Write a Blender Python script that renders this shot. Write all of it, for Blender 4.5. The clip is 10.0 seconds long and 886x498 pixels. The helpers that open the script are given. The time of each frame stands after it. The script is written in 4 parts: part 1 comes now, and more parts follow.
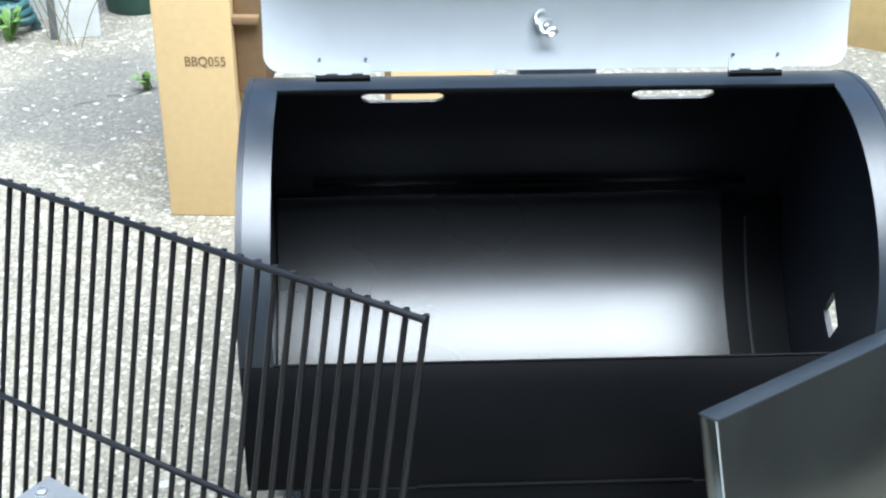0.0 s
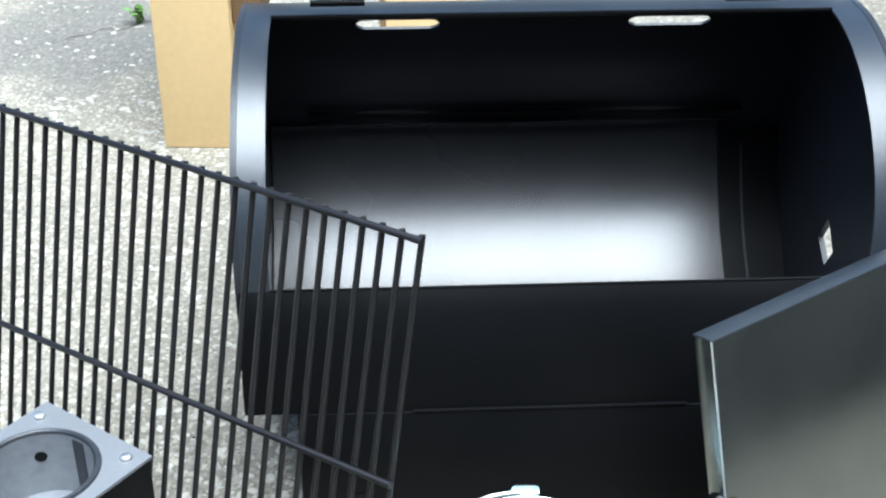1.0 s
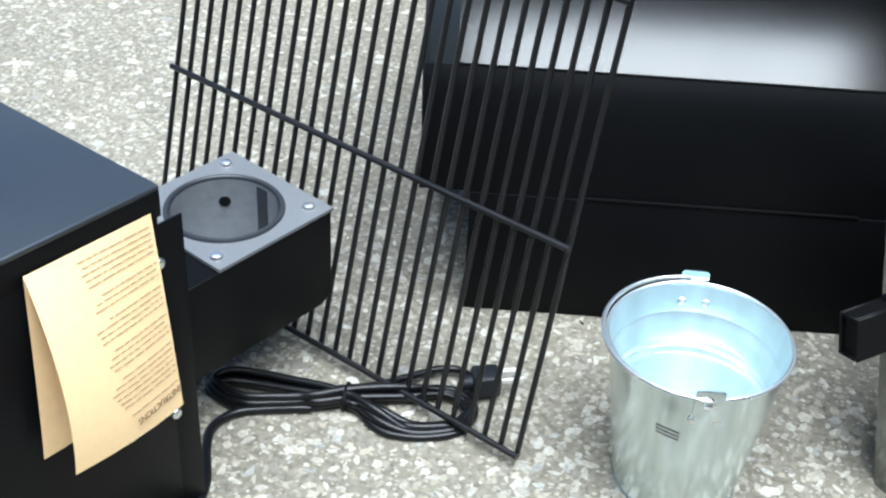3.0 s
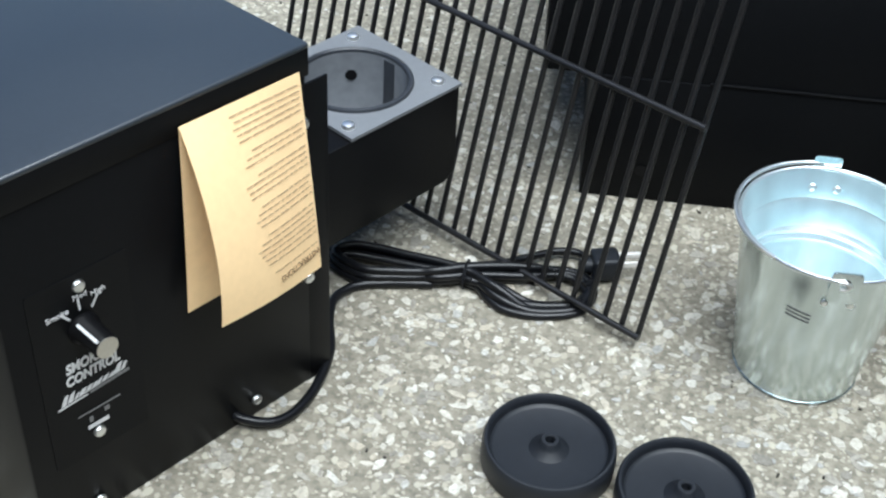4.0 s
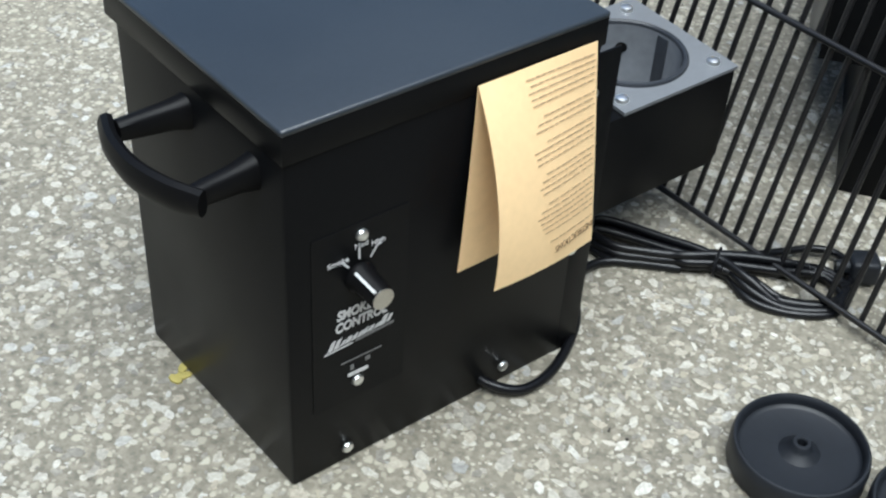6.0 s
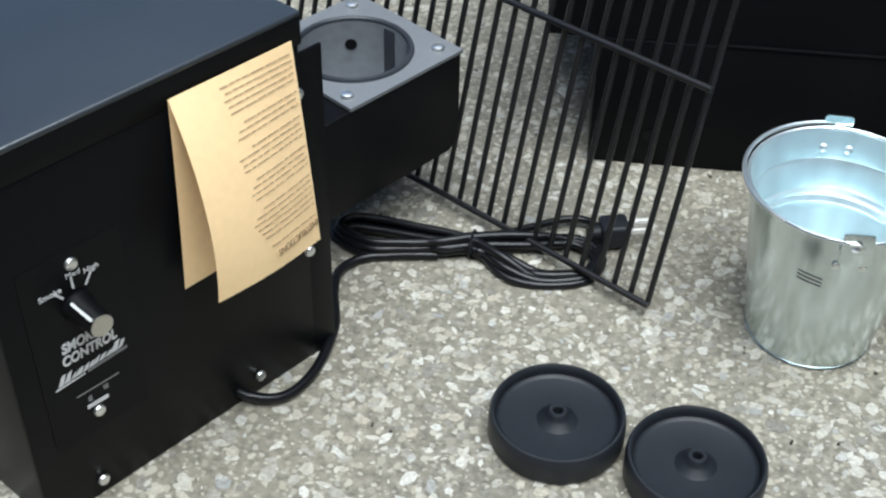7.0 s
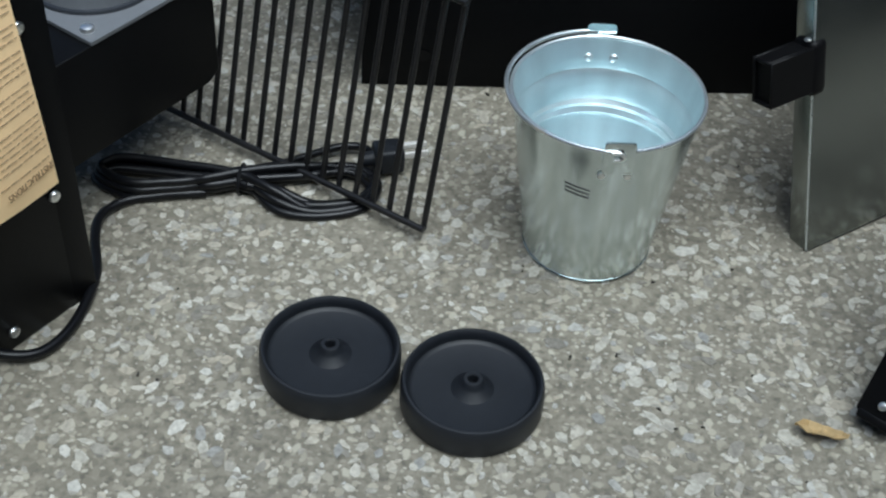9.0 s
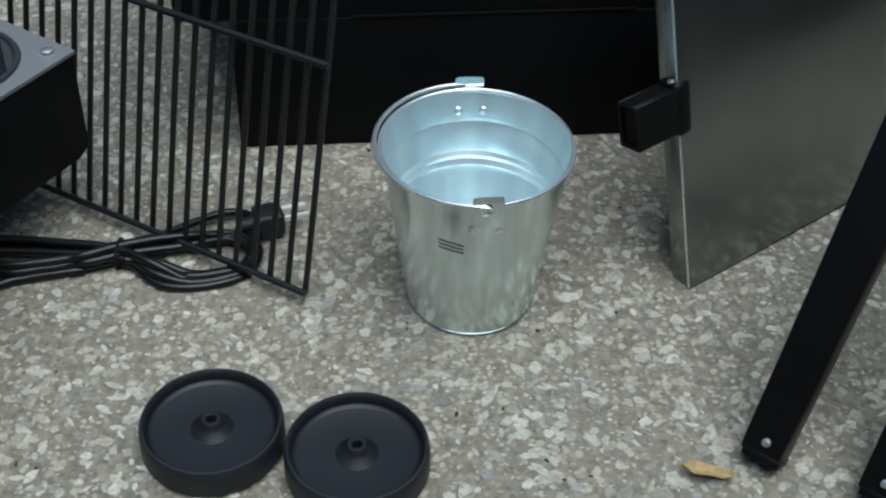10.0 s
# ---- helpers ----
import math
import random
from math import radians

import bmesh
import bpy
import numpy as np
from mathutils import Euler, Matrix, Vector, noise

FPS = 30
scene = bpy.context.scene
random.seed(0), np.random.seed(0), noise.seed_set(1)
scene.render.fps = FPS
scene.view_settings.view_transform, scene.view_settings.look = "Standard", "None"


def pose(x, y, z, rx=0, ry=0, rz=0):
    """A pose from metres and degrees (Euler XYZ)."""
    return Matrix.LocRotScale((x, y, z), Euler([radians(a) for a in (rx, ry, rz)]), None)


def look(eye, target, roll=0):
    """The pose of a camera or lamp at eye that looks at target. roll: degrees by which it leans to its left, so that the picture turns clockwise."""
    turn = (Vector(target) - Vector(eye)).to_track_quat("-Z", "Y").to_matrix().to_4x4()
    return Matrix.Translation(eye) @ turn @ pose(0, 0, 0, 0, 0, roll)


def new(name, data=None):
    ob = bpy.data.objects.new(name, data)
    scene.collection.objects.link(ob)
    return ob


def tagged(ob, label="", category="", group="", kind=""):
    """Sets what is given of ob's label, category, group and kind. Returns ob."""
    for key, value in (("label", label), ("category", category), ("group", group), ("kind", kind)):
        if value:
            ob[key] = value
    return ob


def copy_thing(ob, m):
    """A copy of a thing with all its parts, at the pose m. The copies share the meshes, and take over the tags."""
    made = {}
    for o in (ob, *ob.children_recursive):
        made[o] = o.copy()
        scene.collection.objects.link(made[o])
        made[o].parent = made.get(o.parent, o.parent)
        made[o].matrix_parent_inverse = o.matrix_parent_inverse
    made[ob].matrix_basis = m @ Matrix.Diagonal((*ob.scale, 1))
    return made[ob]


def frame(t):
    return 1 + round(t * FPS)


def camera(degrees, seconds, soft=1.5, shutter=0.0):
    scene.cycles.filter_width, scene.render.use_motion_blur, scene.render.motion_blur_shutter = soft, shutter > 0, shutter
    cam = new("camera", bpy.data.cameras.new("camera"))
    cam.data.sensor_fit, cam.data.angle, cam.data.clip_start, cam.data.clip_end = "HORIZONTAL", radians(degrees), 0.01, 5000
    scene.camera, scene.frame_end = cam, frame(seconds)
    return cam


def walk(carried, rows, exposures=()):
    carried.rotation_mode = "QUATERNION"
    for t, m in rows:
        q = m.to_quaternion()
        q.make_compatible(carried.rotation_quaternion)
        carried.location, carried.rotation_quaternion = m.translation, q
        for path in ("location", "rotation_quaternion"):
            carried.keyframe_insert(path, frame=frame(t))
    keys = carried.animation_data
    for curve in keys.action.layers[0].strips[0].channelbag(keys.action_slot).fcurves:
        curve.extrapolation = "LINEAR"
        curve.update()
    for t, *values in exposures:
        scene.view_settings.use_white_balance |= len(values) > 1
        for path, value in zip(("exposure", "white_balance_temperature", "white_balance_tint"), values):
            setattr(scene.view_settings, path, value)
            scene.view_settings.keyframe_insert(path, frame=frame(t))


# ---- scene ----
cam = camera(37.0, 10.0, soft=2.3)
PATH = [
    (0, (0.064, -0.062, 0.907), (-0.031, 1.696, -0.041), 0.3),
    (0.5, (0.06, -0.067, 0.915), (-0.023, 1.691, -0.035), 0.2),
    (1, (0.064, -0.069, 0.893), (-0.021, 1.647, -0.131), 0.3),
    (1.5, (0.034, -0.093, 0.866), (-0.069, 1.581, -0.223), 1.7),
    (2, (0.019, -0.114, 0.857), (-0.093, 1.529, -0.278), 2.4),
    (2.2, (0.01, -0.123, 0.847), (-0.098, 1.51, -0.302), 3.6),
    (3.3, (-0.002, -0.154, 0.802), (-0.244, 1.453, -0.364), 2.7),
    (3.5, (-0.026, -0.162, 0.796), (-0.252, 1.413, -0.416), 2.9),
    (4, (-0.053, -0.178, 0.778), (-0.335, 1.351, -0.48), 3.4),
    (4.5, (-0.086, -0.187, 0.766), (-0.411, 1.321, -0.507), 4.1),
    (5, (-0.119, -0.193, 0.764), (-0.578, 1.247, -0.546), 3.3),
    (5.2, (-0.127, -0.196, 0.759), (-0.595, 1.243, -0.549), 3.6),
    (6.3, (-0.134, -0.182, 0.767), (-0.637, 1.251, -0.534), 3.9),
    (6.5, (-0.119, -0.175, 0.767), (-0.558, 1.305, -0.506), 4.6),
    (7, (-0.038, -0.162, 0.765), (-0.351, 1.334, -0.525), 1.3),
    (7.5, (-0.007, -0.15, 0.744), (-0.19, 1.317, -0.604), 1.9),
    (8, (0.003, -0.144, 0.737), (-0.196, 1.3, -0.632), 0.4),
    (8.5, (0.004, -0.141, 0.732), (-0.156, 1.284, -0.663), 1.8),
    (9, (0.021, -0.127, 0.738), (-0.054, 1.342, -0.618), 3.3),
    (9.5, (0.062, -0.115, 0.76), (0.087, 1.424, -0.518), 2.2),
    (10, (0.068, -0.107, 0.751), (0.079, 1.4, -0.564), 1.7),
]
walk(cam, [(t, look(eye, target, roll)) for t, eye, target, roll in PATH],
     exposures=[(0.0, 1.45, 5550, 4), (2.0, 1.36, 5550, 4), (3.5, 0.87, 5650, 4), (5.0, 0.66, 5800, 4), (6.5, 0.58, 5800, 4), (8.0, 0.30, 5700, 4), (8.5, 0.06, 5700, 4), (9.0, -0.08, 5650, 3), (10.0, -0.16, 5650, 2)])

# ---- light ----
world = bpy.data.worlds.new("sky")
scene.world = world
world.use_nodes = True
wt = world.node_tree
sky = wt.nodes.new("ShaderNodeTexSky")
sky.sky_type = 'NISHITA'
sky.sun_disc = False
sky.sun_elevation, sky.sun_rotation = radians(73), radians(152)
sky.air_density, sky.dust_density, sky.ozone_density = 1.0, 3.0, 1.5
wt.nodes["Background"].inputs["Strength"].default_value = 0.09
wt.links.new(sky.outputs[0], wt.nodes["Background"].inputs["Color"])
sun = new("sun", bpy.data.lights.new("sun", "SUN"))
sun.data.energy, sun.data.angle, sun.data.color = 4.0, radians(54), (1.0, 0.98, 0.94)
sun.matrix_world = look((0.72, -0.55, 4.8), (0.0, 0.8, 0.0))


# ---- materials ----
def mat(name, base, rough=0.5, metal=0.0, grain=60.0, vary=0.12, bump=0.0, stain=4.0, spec=0.5, rough_vary=0.08, fine=0.0):
    """A surface with variation at two scales: stain (per metre, broad) and grain (fine)."""
    m = bpy.data.materials.new(name)
    m.use_nodes = True
    nt = m.node_tree
    b = nt.nodes["Principled BSDF"]
    b.inputs["Metallic"].default_value = metal
    b.inputs["Specular IOR Level"].default_value = spec
    co = nt.nodes.new("ShaderNodeTexCoord")
    def noise_tex(scale, detail):
        n = nt.nodes.new("ShaderNodeTexNoise")
        n.inputs["Scale"].default_value, n.inputs["Detail"].default_value = scale, detail
        nt.links.new(co.outputs["Object"], n.inputs["Vector"])
        return n
    broad, small = noise_tex(stain, 4.0), noise_tex(grain, 3.0)
    both = nt.nodes.new("ShaderNodeMix")
    both.inputs[0].default_value = 0.45
    nt.links.new(broad.outputs[0], both.inputs[2])
    nt.links.new(small.outputs[0], both.inputs[3])
    span = nt.nodes.new("ShaderNodeMapRange")
    span.inputs[1].default_value, span.inputs[2].default_value = 0.3, 0.7
    span.inputs[3].default_value, span.inputs[4].default_value = 1.0 - vary, 1.0 + vary
    nt.links.new(both.outputs[0], span.inputs[0])
    mul = nt.nodes.new("ShaderNodeVectorMath")
    mul.operation = 'SCALE'
    mul.inputs[0].default_value = base
    nt.links.new(span.outputs[0], mul.inputs["Scale"])
    nt.links.new(mul.outputs[0], b.inputs["Base Color"])
    rr = nt.nodes.new("ShaderNodeMapRange")
    rr.inputs[1].default_value, rr.inputs[2].default_value = 0.3, 0.7
    rr.inputs[3].default_value, rr.inputs[4].default_value = max(0.02, rough - rough_vary), rough + rough_vary
    nt.links.new(broad.outputs[0], rr.inputs[0])
    nt.links.new(rr.outputs[0], b.inputs["Roughness"])
    if bump:
        bp = nt.nodes.new("ShaderNodeBump")
        bp.inputs["Strength"].default_value, bp.inputs["Distance"].default_value = bump, 0.001
        if fine:
            f = noise_tex(fine, 2.0)
            nt.links.new(f.outputs[0], bp.inputs["Height"])
        else:
            nt.links.new(small.outputs[0], bp.inputs["Height"])
        nt.links.new(bp.outputs[0], b.inputs["Normal"])
    return m


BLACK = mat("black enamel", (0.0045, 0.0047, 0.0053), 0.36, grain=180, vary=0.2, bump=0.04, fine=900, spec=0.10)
BLACK_BASE = mat("flat black enamel", (0.004, 0.0043, 0.0050), 0.40, grain=180, vary=0.2, bump=0.04, fine=900, spec=0.08)
BLACK_IN = mat("black gloss enamel", (0.010, 0.011, 0.0125), 0.26, grain=120, vary=0.2, bump=0.01, fine=700, rough_vary=0.02, spec=0.8)
# satin black whose base is lifted to carry the glare inside the drum
BLACK_SHELL = mat("black enamel lifted for glare", (0.026, 0.029, 0.035), 0.36, grain=150, vary=0.2, bump=0.04, fine=900, spec=0.3)
# BLACK made paler and bluer: sky light on upward faces is in the colour
BLACK_SKYLIT = mat("black coat tinted with sky light", (0.020, 0.026, 0.034), 0.38, spec=0.75, grain=300, vary=0.18, bump=0.12, fine=1400)
PLASTIC = mat("black plastic", (0.0045, 0.0045, 0.005), 0.40, spec=0.12, grain=150, vary=0.2, bump=0.05, fine=1200)
RUBBER = mat("black rubber", (0.0105, 0.0125, 0.0165), 0.5, spec=0.36, grain=120, vary=0.25, bump=0.12, fine=900)
WIRE = mat("black wire enamel", (0.007, 0.007, 0.008), 0.36, grain=200, vary=0.25)
CORD = mat("black cord vinyl", (0.0045, 0.0048, 0.006), 0.30, spec=0.32, grain=120, vary=0.25)
GREY_PAINT = mat("grey gasket plate", (0.135, 0.142, 0.152), 0.5, grain=200, vary=0.1, bump=0.05)
STEEL = mat("dull steel sheet", (0.250, 0.268, 0.256), 0.23, metal=0.95, grain=25, vary=0.10, stain=7, rough_vary=0.06)
LID_STEEL = mat("pale grey coated sheet", (0.63, 0.67, 0.70), 0.45, grain=30, vary=0.05, stain=9)
CHROME = mat("zinc screw", (0.86, 0.87, 0.86), 0.36, metal=1.0, grain=300, vary=0.1)
ZINC = mat("bright zinc", (0.84, 0.90, 0.92), 0.30, metal=0.9, grain=200, vary=0.06)
PRONG = mat("nickel plated brass", (0.84, 0.82, 0.78), 0.5, metal=0.4, grain=300, vary=0.06)
KNOB_END = mat("brushed knob cap", (0.62, 0.60, 0.55), 0.4, metal=1.0, grain=500, vary=0.12)
CARD = mat("cardboard", (0.64, 0.46, 0.225), 0.85, grain=90, vary=0.08, bump=0.1, stain=5)
# cardboard at about a third of CARD's brightness
CARD_DARK = mat("dark brown cardboard", (0.20, 0.125, 0.06), 0.9, grain=90, vary=0.12, stain=6)
TAG = mat("tan card stock", (0.82, 0.59, 0.32), 0.7, grain=160, vary=0.06, stain=12)
INK = mat("dark ink", (0.36, 0.25, 0.145), 0.8, grain=300, vary=0.2)
POT = mat("dark grey steel", (0.17, 0.18, 0.195), 0.22, grain=90, vary=0.2)
INK_BOX = mat("brown ink", (0.19, 0.12, 0.06), 0.85, grain=300, vary=0.3)
WHITE_INK = mat("white print", (0.62, 0.62, 0.62), 0.6, grain=400, vary=0.15)
GREY_INK = mat("grey print", (0.16, 0.16, 0.16), 0.6, grain=400, vary=0.15)
# near-black colour stands in for shade in slots, holes and embossed lines
RECESS_SHADE = mat("painted recess shade", (0.03, 0.03, 0.03), 0.6, grain=400, vary=0.15)
WHITE_PAINT = mat("white painted board", (0.72, 0.74, 0.73), 0.6, grain=40, vary=0.1, stain=5)
GREEN = mat("dark green plastic", (0.02, 0.06, 0.045), 0.45, grain=60, vary=0.25)
TEAL = mat("teal hose", (0.035, 0.10, 0.105), 0.5, grain=60, vary=0.25)
LEAF = mat("green weed", (0.12, 0.22, 0.05), 0.6, grain=90, vary=0.35)
DRY = mat("dry leaf", (0.42, 0.30, 0.14), 0.8, grain=150, vary=0.4)
TWIG = mat("dry twig", (0.22, 0.20, 0.11), 0.8, grain=150, vary=0.3)
TIMBER = mat("pale timber", (0.56, 0.40, 0.17), 0.75, grain=40, vary=0.15)
UNSEEN_WALL = mat("dark unseen side wall", (0.025, 0.03, 0.026), 0.9, grain=20, vary=0.2, bump=0.2)
BACK_WALL = mat("dark unseen back wall", (0.10, 0.085, 0.07), 0.85, grain=20, vary=0.15, bump=0.2)
YELLOW = mat("yellow petal", (0.40, 0.34, 0.10), 0.7, grain=100, vary=0.2)


def zinc_mat(name, base, lo, hi, metal):
    """Rolled zinc sheet: reflection streaks painted as soft upright bands round the axis, and a fine spangle."""
    m = bpy.data.materials.new(name)
    m.use_nodes = True
    nt = m.node_tree
    b = nt.nodes["Principled BSDF"]
    b.inputs["Metallic"].default_value = metal
    co = nt.nodes.new("ShaderNodeTexCoord")
    flat = nt.nodes.new("ShaderNodeVectorMath")
    flat.operation = 'MULTIPLY'
    flat.inputs[1].default_value = (1, 1, 0)
    nt.links.new(co.outputs["Object"], flat.inputs[0])
    unit = nt.nodes.new("ShaderNodeVectorMath")
    unit.operation = 'NORMALIZE'
    nt.links.new(flat.outputs[0], unit.inputs[0])
    bands = nt.nodes.new("ShaderNodeTexNoise")
    bands.inputs["Scale"].default_value, bands.inputs["Detail"].default_value = 3.0, 1.2
    nt.links.new(unit.outputs[0], bands.inputs["Vector"])
    spangle = nt.nodes.new("ShaderNodeTexVoronoi")
    spangle.inputs["Scale"].default_value = 170.0
    nt.links.new(co.outputs["Object"], spangle.inputs["Vector"])
    sep = nt.nodes.new("ShaderNodeSeparateColor")
    nt.links.new(spangle.outputs["Color"], sep.inputs[0])
    both = nt.nodes.new("ShaderNodeMix")
    both.inputs[0].default_value = 0.05
    nt.links.new(bands.outputs[0], both.inputs[2])
    nt.links.new(sep.outputs[0], both.inputs[3])
    tone = nt.nodes.new("ShaderNodeMapRange")
    tone.inputs[1].default_value, tone.inputs[2].default_value, tone.inputs[3].default_value, tone.inputs[4].default_value = 0.32, 0.68, 0.90, 1.06
    nt.links.new(both.outputs[0], tone.inputs[0])
    mul = nt.nodes.new("ShaderNodeVectorMath")
    mul.operation = 'SCALE'
    mul.inputs[0].default_value = base
    nt.links.new(tone.outputs[0], mul.inputs["Scale"])
    nt.links.new(mul.outputs[0], b.inputs["Base Color"])
    rr = nt.nodes.new("ShaderNodeMapRange")
    rr.inputs[1].default_value, rr.inputs[2].default_value, rr.inputs[3].default_value, rr.inputs[4].default_value = 0.32, 0.68, hi, lo
    nt.links.new(both.outputs[0], rr.inputs[0])
    nt.links.new(rr.outputs[0], b.inputs["Roughness"])
    return m


GALV = zinc_mat("galvanized steel", (0.70, 0.785, 0.795), 0.19, 0.25, 1.0)
# inside copy of GALV: the sky's brightness and cyan are put into its base
GALV_IN = zinc_mat("zinc brightened by sky light", (0.76, 0.865, 0.89), 0.31, 0.40, 0.85)


def pebble_mat(name, per_object):
    m = bpy.data.materials.new(name)
    m.use_nodes = True
    nt = m.node_tree
    b = nt.nodes["Principled BSDF"]
    if per_object:
        src = nt.nodes.new("ShaderNodeObjectInfo").outputs["Random"]
    else:
        src = nt.nodes.new("ShaderNodeNewGeometry").outputs["Random Per Island"]
    ramp = nt.nodes.new("ShaderNodeValToRGB")
    tones = [(0.0, (0.18, 0.168, 0.142)), (0.25, (0.32, 0.302, 0.255)), (0.5, (0.44, 0.422, 0.362)), (0.72, (0.36, 0.325, 0.255)), (0.90, (0.52, 0.505, 0.45)), (1.0, (0.24, 0.24, 0.225))]
    ramp.color_ramp.elements[0].position, ramp.color_ramp.elements[0].color = tones[0][0], (*tones[0][1], 1)
    ramp.color_ramp.elements[1].position, ramp.color_ramp.elements[1].color = tones[-1][0], (*tones[-1][1], 1)
    for p, c in tones[1:-1]:
        e = ramp.color_ramp.elements.new(p)
        e.color = (*c, 1)
    nt.links.new(src, ramp.inputs[0])
    geo = nt.nodes.new("ShaderNodeNewGeometry")
    n = nt.nodes.new("ShaderNodeTexNoise")
    n.inputs["Scale"].default_value, n.inputs["Detail"].default_value = 260.0, 4.0
    nt.links.new(geo.outputs["Position"], n.inputs["Vector"])
    mr = nt.nodes.new("ShaderNodeMapRange")
    mr.inputs[1].default_value, mr.inputs[2].default_value, mr.inputs[3].default_value, mr.inputs[4].default_value = 0.3, 0.7, 0.70, 1.15
    nt.links.new(n.outputs[0], mr.inputs[0])
    mul = nt.nodes.new("ShaderNodeVectorMath")
    mul.operation = 'SCALE'
    nt.links.new(ramp.outputs[0], mul.inputs[0])
    nt.links.new(mr.outputs[0], mul.inputs["Scale"])
    nt.links.new(mul.outputs[0], b.inputs["Base Color"])
    b.inputs["Roughness"].default_value = 0.7
    return m


def ground_mat():
    """Exposed-aggregate concrete: fine chips in a grey-brown matrix, with a dark tar patch and stains far off."""
    m = bpy.data.materials.new("exposed aggregate concrete")
    m.use_nodes = True
    nt = m.node_tree
    b = nt.nodes["Principled BSDF"]
    geo = nt.nodes.new("ShaderNodeNewGeometry")
    pos = geo.outputs["Position"]
    def noise_tex(scale, detail=4.0):
        n = nt.nodes.new("ShaderNodeTexNoise")
        n.inputs["Scale"].default_value, n.inputs["Detail"].default_value = scale, detail
        nt.links.new(pos, n.inputs["Vector"])
        return n.outputs[0]
    def ramp(src, stops):
        r = nt.nodes.new("ShaderNodeValToRGB")
        r.color_ramp.elements[0].position, r.color_ramp.elements[0].color = stops[0][0], (*stops[0][1], 1)
        r.color_ramp.elements[1].position, r.color_ramp.elements[1].color = stops[-1][0], (*stops[-1][1], 1)
        for p, c in stops[1:-1]:
            r.color_ramp.elements.new(p).color = (*c, 1)
        nt.links.new(src, r.inputs[0])
        return r.outputs[0]
    def mix(fac, a, c):
        x = nt.nodes.new("ShaderNodeMix")
        x.data_type = 'RGBA'
        nt.links.new(fac, x.inputs[0])
        nt.links.new(a, x.inputs[6])
        nt.links.new(c, x.inputs[7])
        return x.outputs[2]
    def chips(scale, lo, hi, stretch):
        mp = nt.nodes.new("ShaderNodeMapping")
        mp.inputs["Scale"].default_value = stretch
        warp = nt.nodes.new("ShaderNodeTexNoise")
        warp.inputs["Scale"].default_value = scale * 0.9
        nt.links.new(pos, warp.inputs["Vector"])
        add = nt.nodes.new("ShaderNodeVectorMath")
        add.operation = 'MULTIPLY_ADD'
        add.inputs[1].default_value = (0.8 / scale,) * 3
        nt.links.new(warp.outputs["Color"], add.inputs[0])
        nt.links.new(pos, add.inputs[2])
        nt.links.new(add.outputs[0], mp.inputs["Vector"])
        v = nt.nodes.new("ShaderNodeTexVoronoi")
        v.inputs["Scale"].default_value = scale
        nt.links.new(mp.outputs[0], v.inputs["Vector"])
        mr = nt.nodes.new("ShaderNodeMapRange")
        mr.inputs[1].default_value, mr.inputs[2].default_value, mr.inputs[3].default_value, mr.inputs[4].default_value = lo, hi, 1.0, 0.0
        nt.links.new(v.outputs["Distance"], mr.inputs[0])
        sep = nt.nodes.new("ShaderNodeSeparateColor")
        nt.links.new(v.outputs["Color"], sep.inputs[0])
        return mr.outputs[0], sep.outputs[0]
    matrix = ramp(noise_tex(130, 6), [(0.30, (0.120, 0.109, 0.086)), (0.50, (0.205, 0.187, 0.147)), (0.72, (0.295, 0.272, 0.217))])
    f1, r1 = chips(170, 0.31, 0.44, (1, 1.2, 1))
    c1 = ramp(r1, [(0.0, (0.140, 0.128, 0.101)), (0.42, (0.245, 0.226, 0.179)), (0.74, (0.345, 0.322, 0.259)), (1.0, (0.430, 0.407, 0.338))])
    f2, r2 = chips(85, 0.28, 0.40, (1.2, 1, 1))
    c2 = ramp(r2, [(0.0, (0.155, 0.140, 0.110)), (0.4, (0.253, 0.232, 0.182)), (0.6, (0.338, 0.315, 0.251)), (0.85, (0.428, 0.404, 0.328)), (1.0, (0.320, 0.292, 0.225))])
    col = mix(f2, mix(f1, matrix, c1), c2)
    stain = ramp(noise_tex(2.2, 5), [(0.35, (0.76, 0.76, 0.76)), (0.65, (1.03, 1.03, 1.01))])
    sm = nt.nodes.new("ShaderNodeMix")
    sm.data_type, sm.blend_type = 'RGBA', 'MULTIPLY'
    sm.inputs[0].default_value = 1.0
    nt.links.new(col, sm.inputs[6])
    nt.links.new(stain, sm.inputs[7])
    # the old tar patch on the drive
    d = nt.nodes.new("ShaderNodeVectorMath")
    d.operation = 'DISTANCE'
    d.inputs[1].default_value = (-0.68, 2.13, 0.0)
    nt.links.new(pos, d.inputs[0])
    dn = nt.nodes.new("ShaderNodeMath")
    dn.operation = 'MULTIPLY_ADD'
    dn.inputs[1].default_value = 0.38
    nt.links.new(noise_tex(7, 5), dn.inputs[0])
    nt.links.new(d.outputs["Value"], dn.inputs[2])
    pm = nt.nodes.new("ShaderNodeMapRange")
    pm.inputs[1].default_value, pm.inputs[2].default_value, pm.inputs[3].default_value, pm.inputs[4].default_value = 0.36, 0.46, 0.55, 0.0
    nt.links.new(dn.outputs[0], pm.inputs[0])
    tar = ramp(noise_tex(90, 4), [(0.35, (0.05, 0.05, 0.05)), (0.7, (0.12, 0.115, 0.11))])
    nt.links.new(mix(pm.outputs[0], sm.outputs[2], tar), b.inputs["Base Color"])
    b.inputs["Roughness"].default_value = 0.75
    bp = nt.nodes.new("ShaderNodeBump")
    bp.inputs["Strength"].default_value, bp.inputs["Distance"].default_value = 0.5, 0.0012
    nt.links.new(noise_tex(220, 5), bp.inputs["Height"])
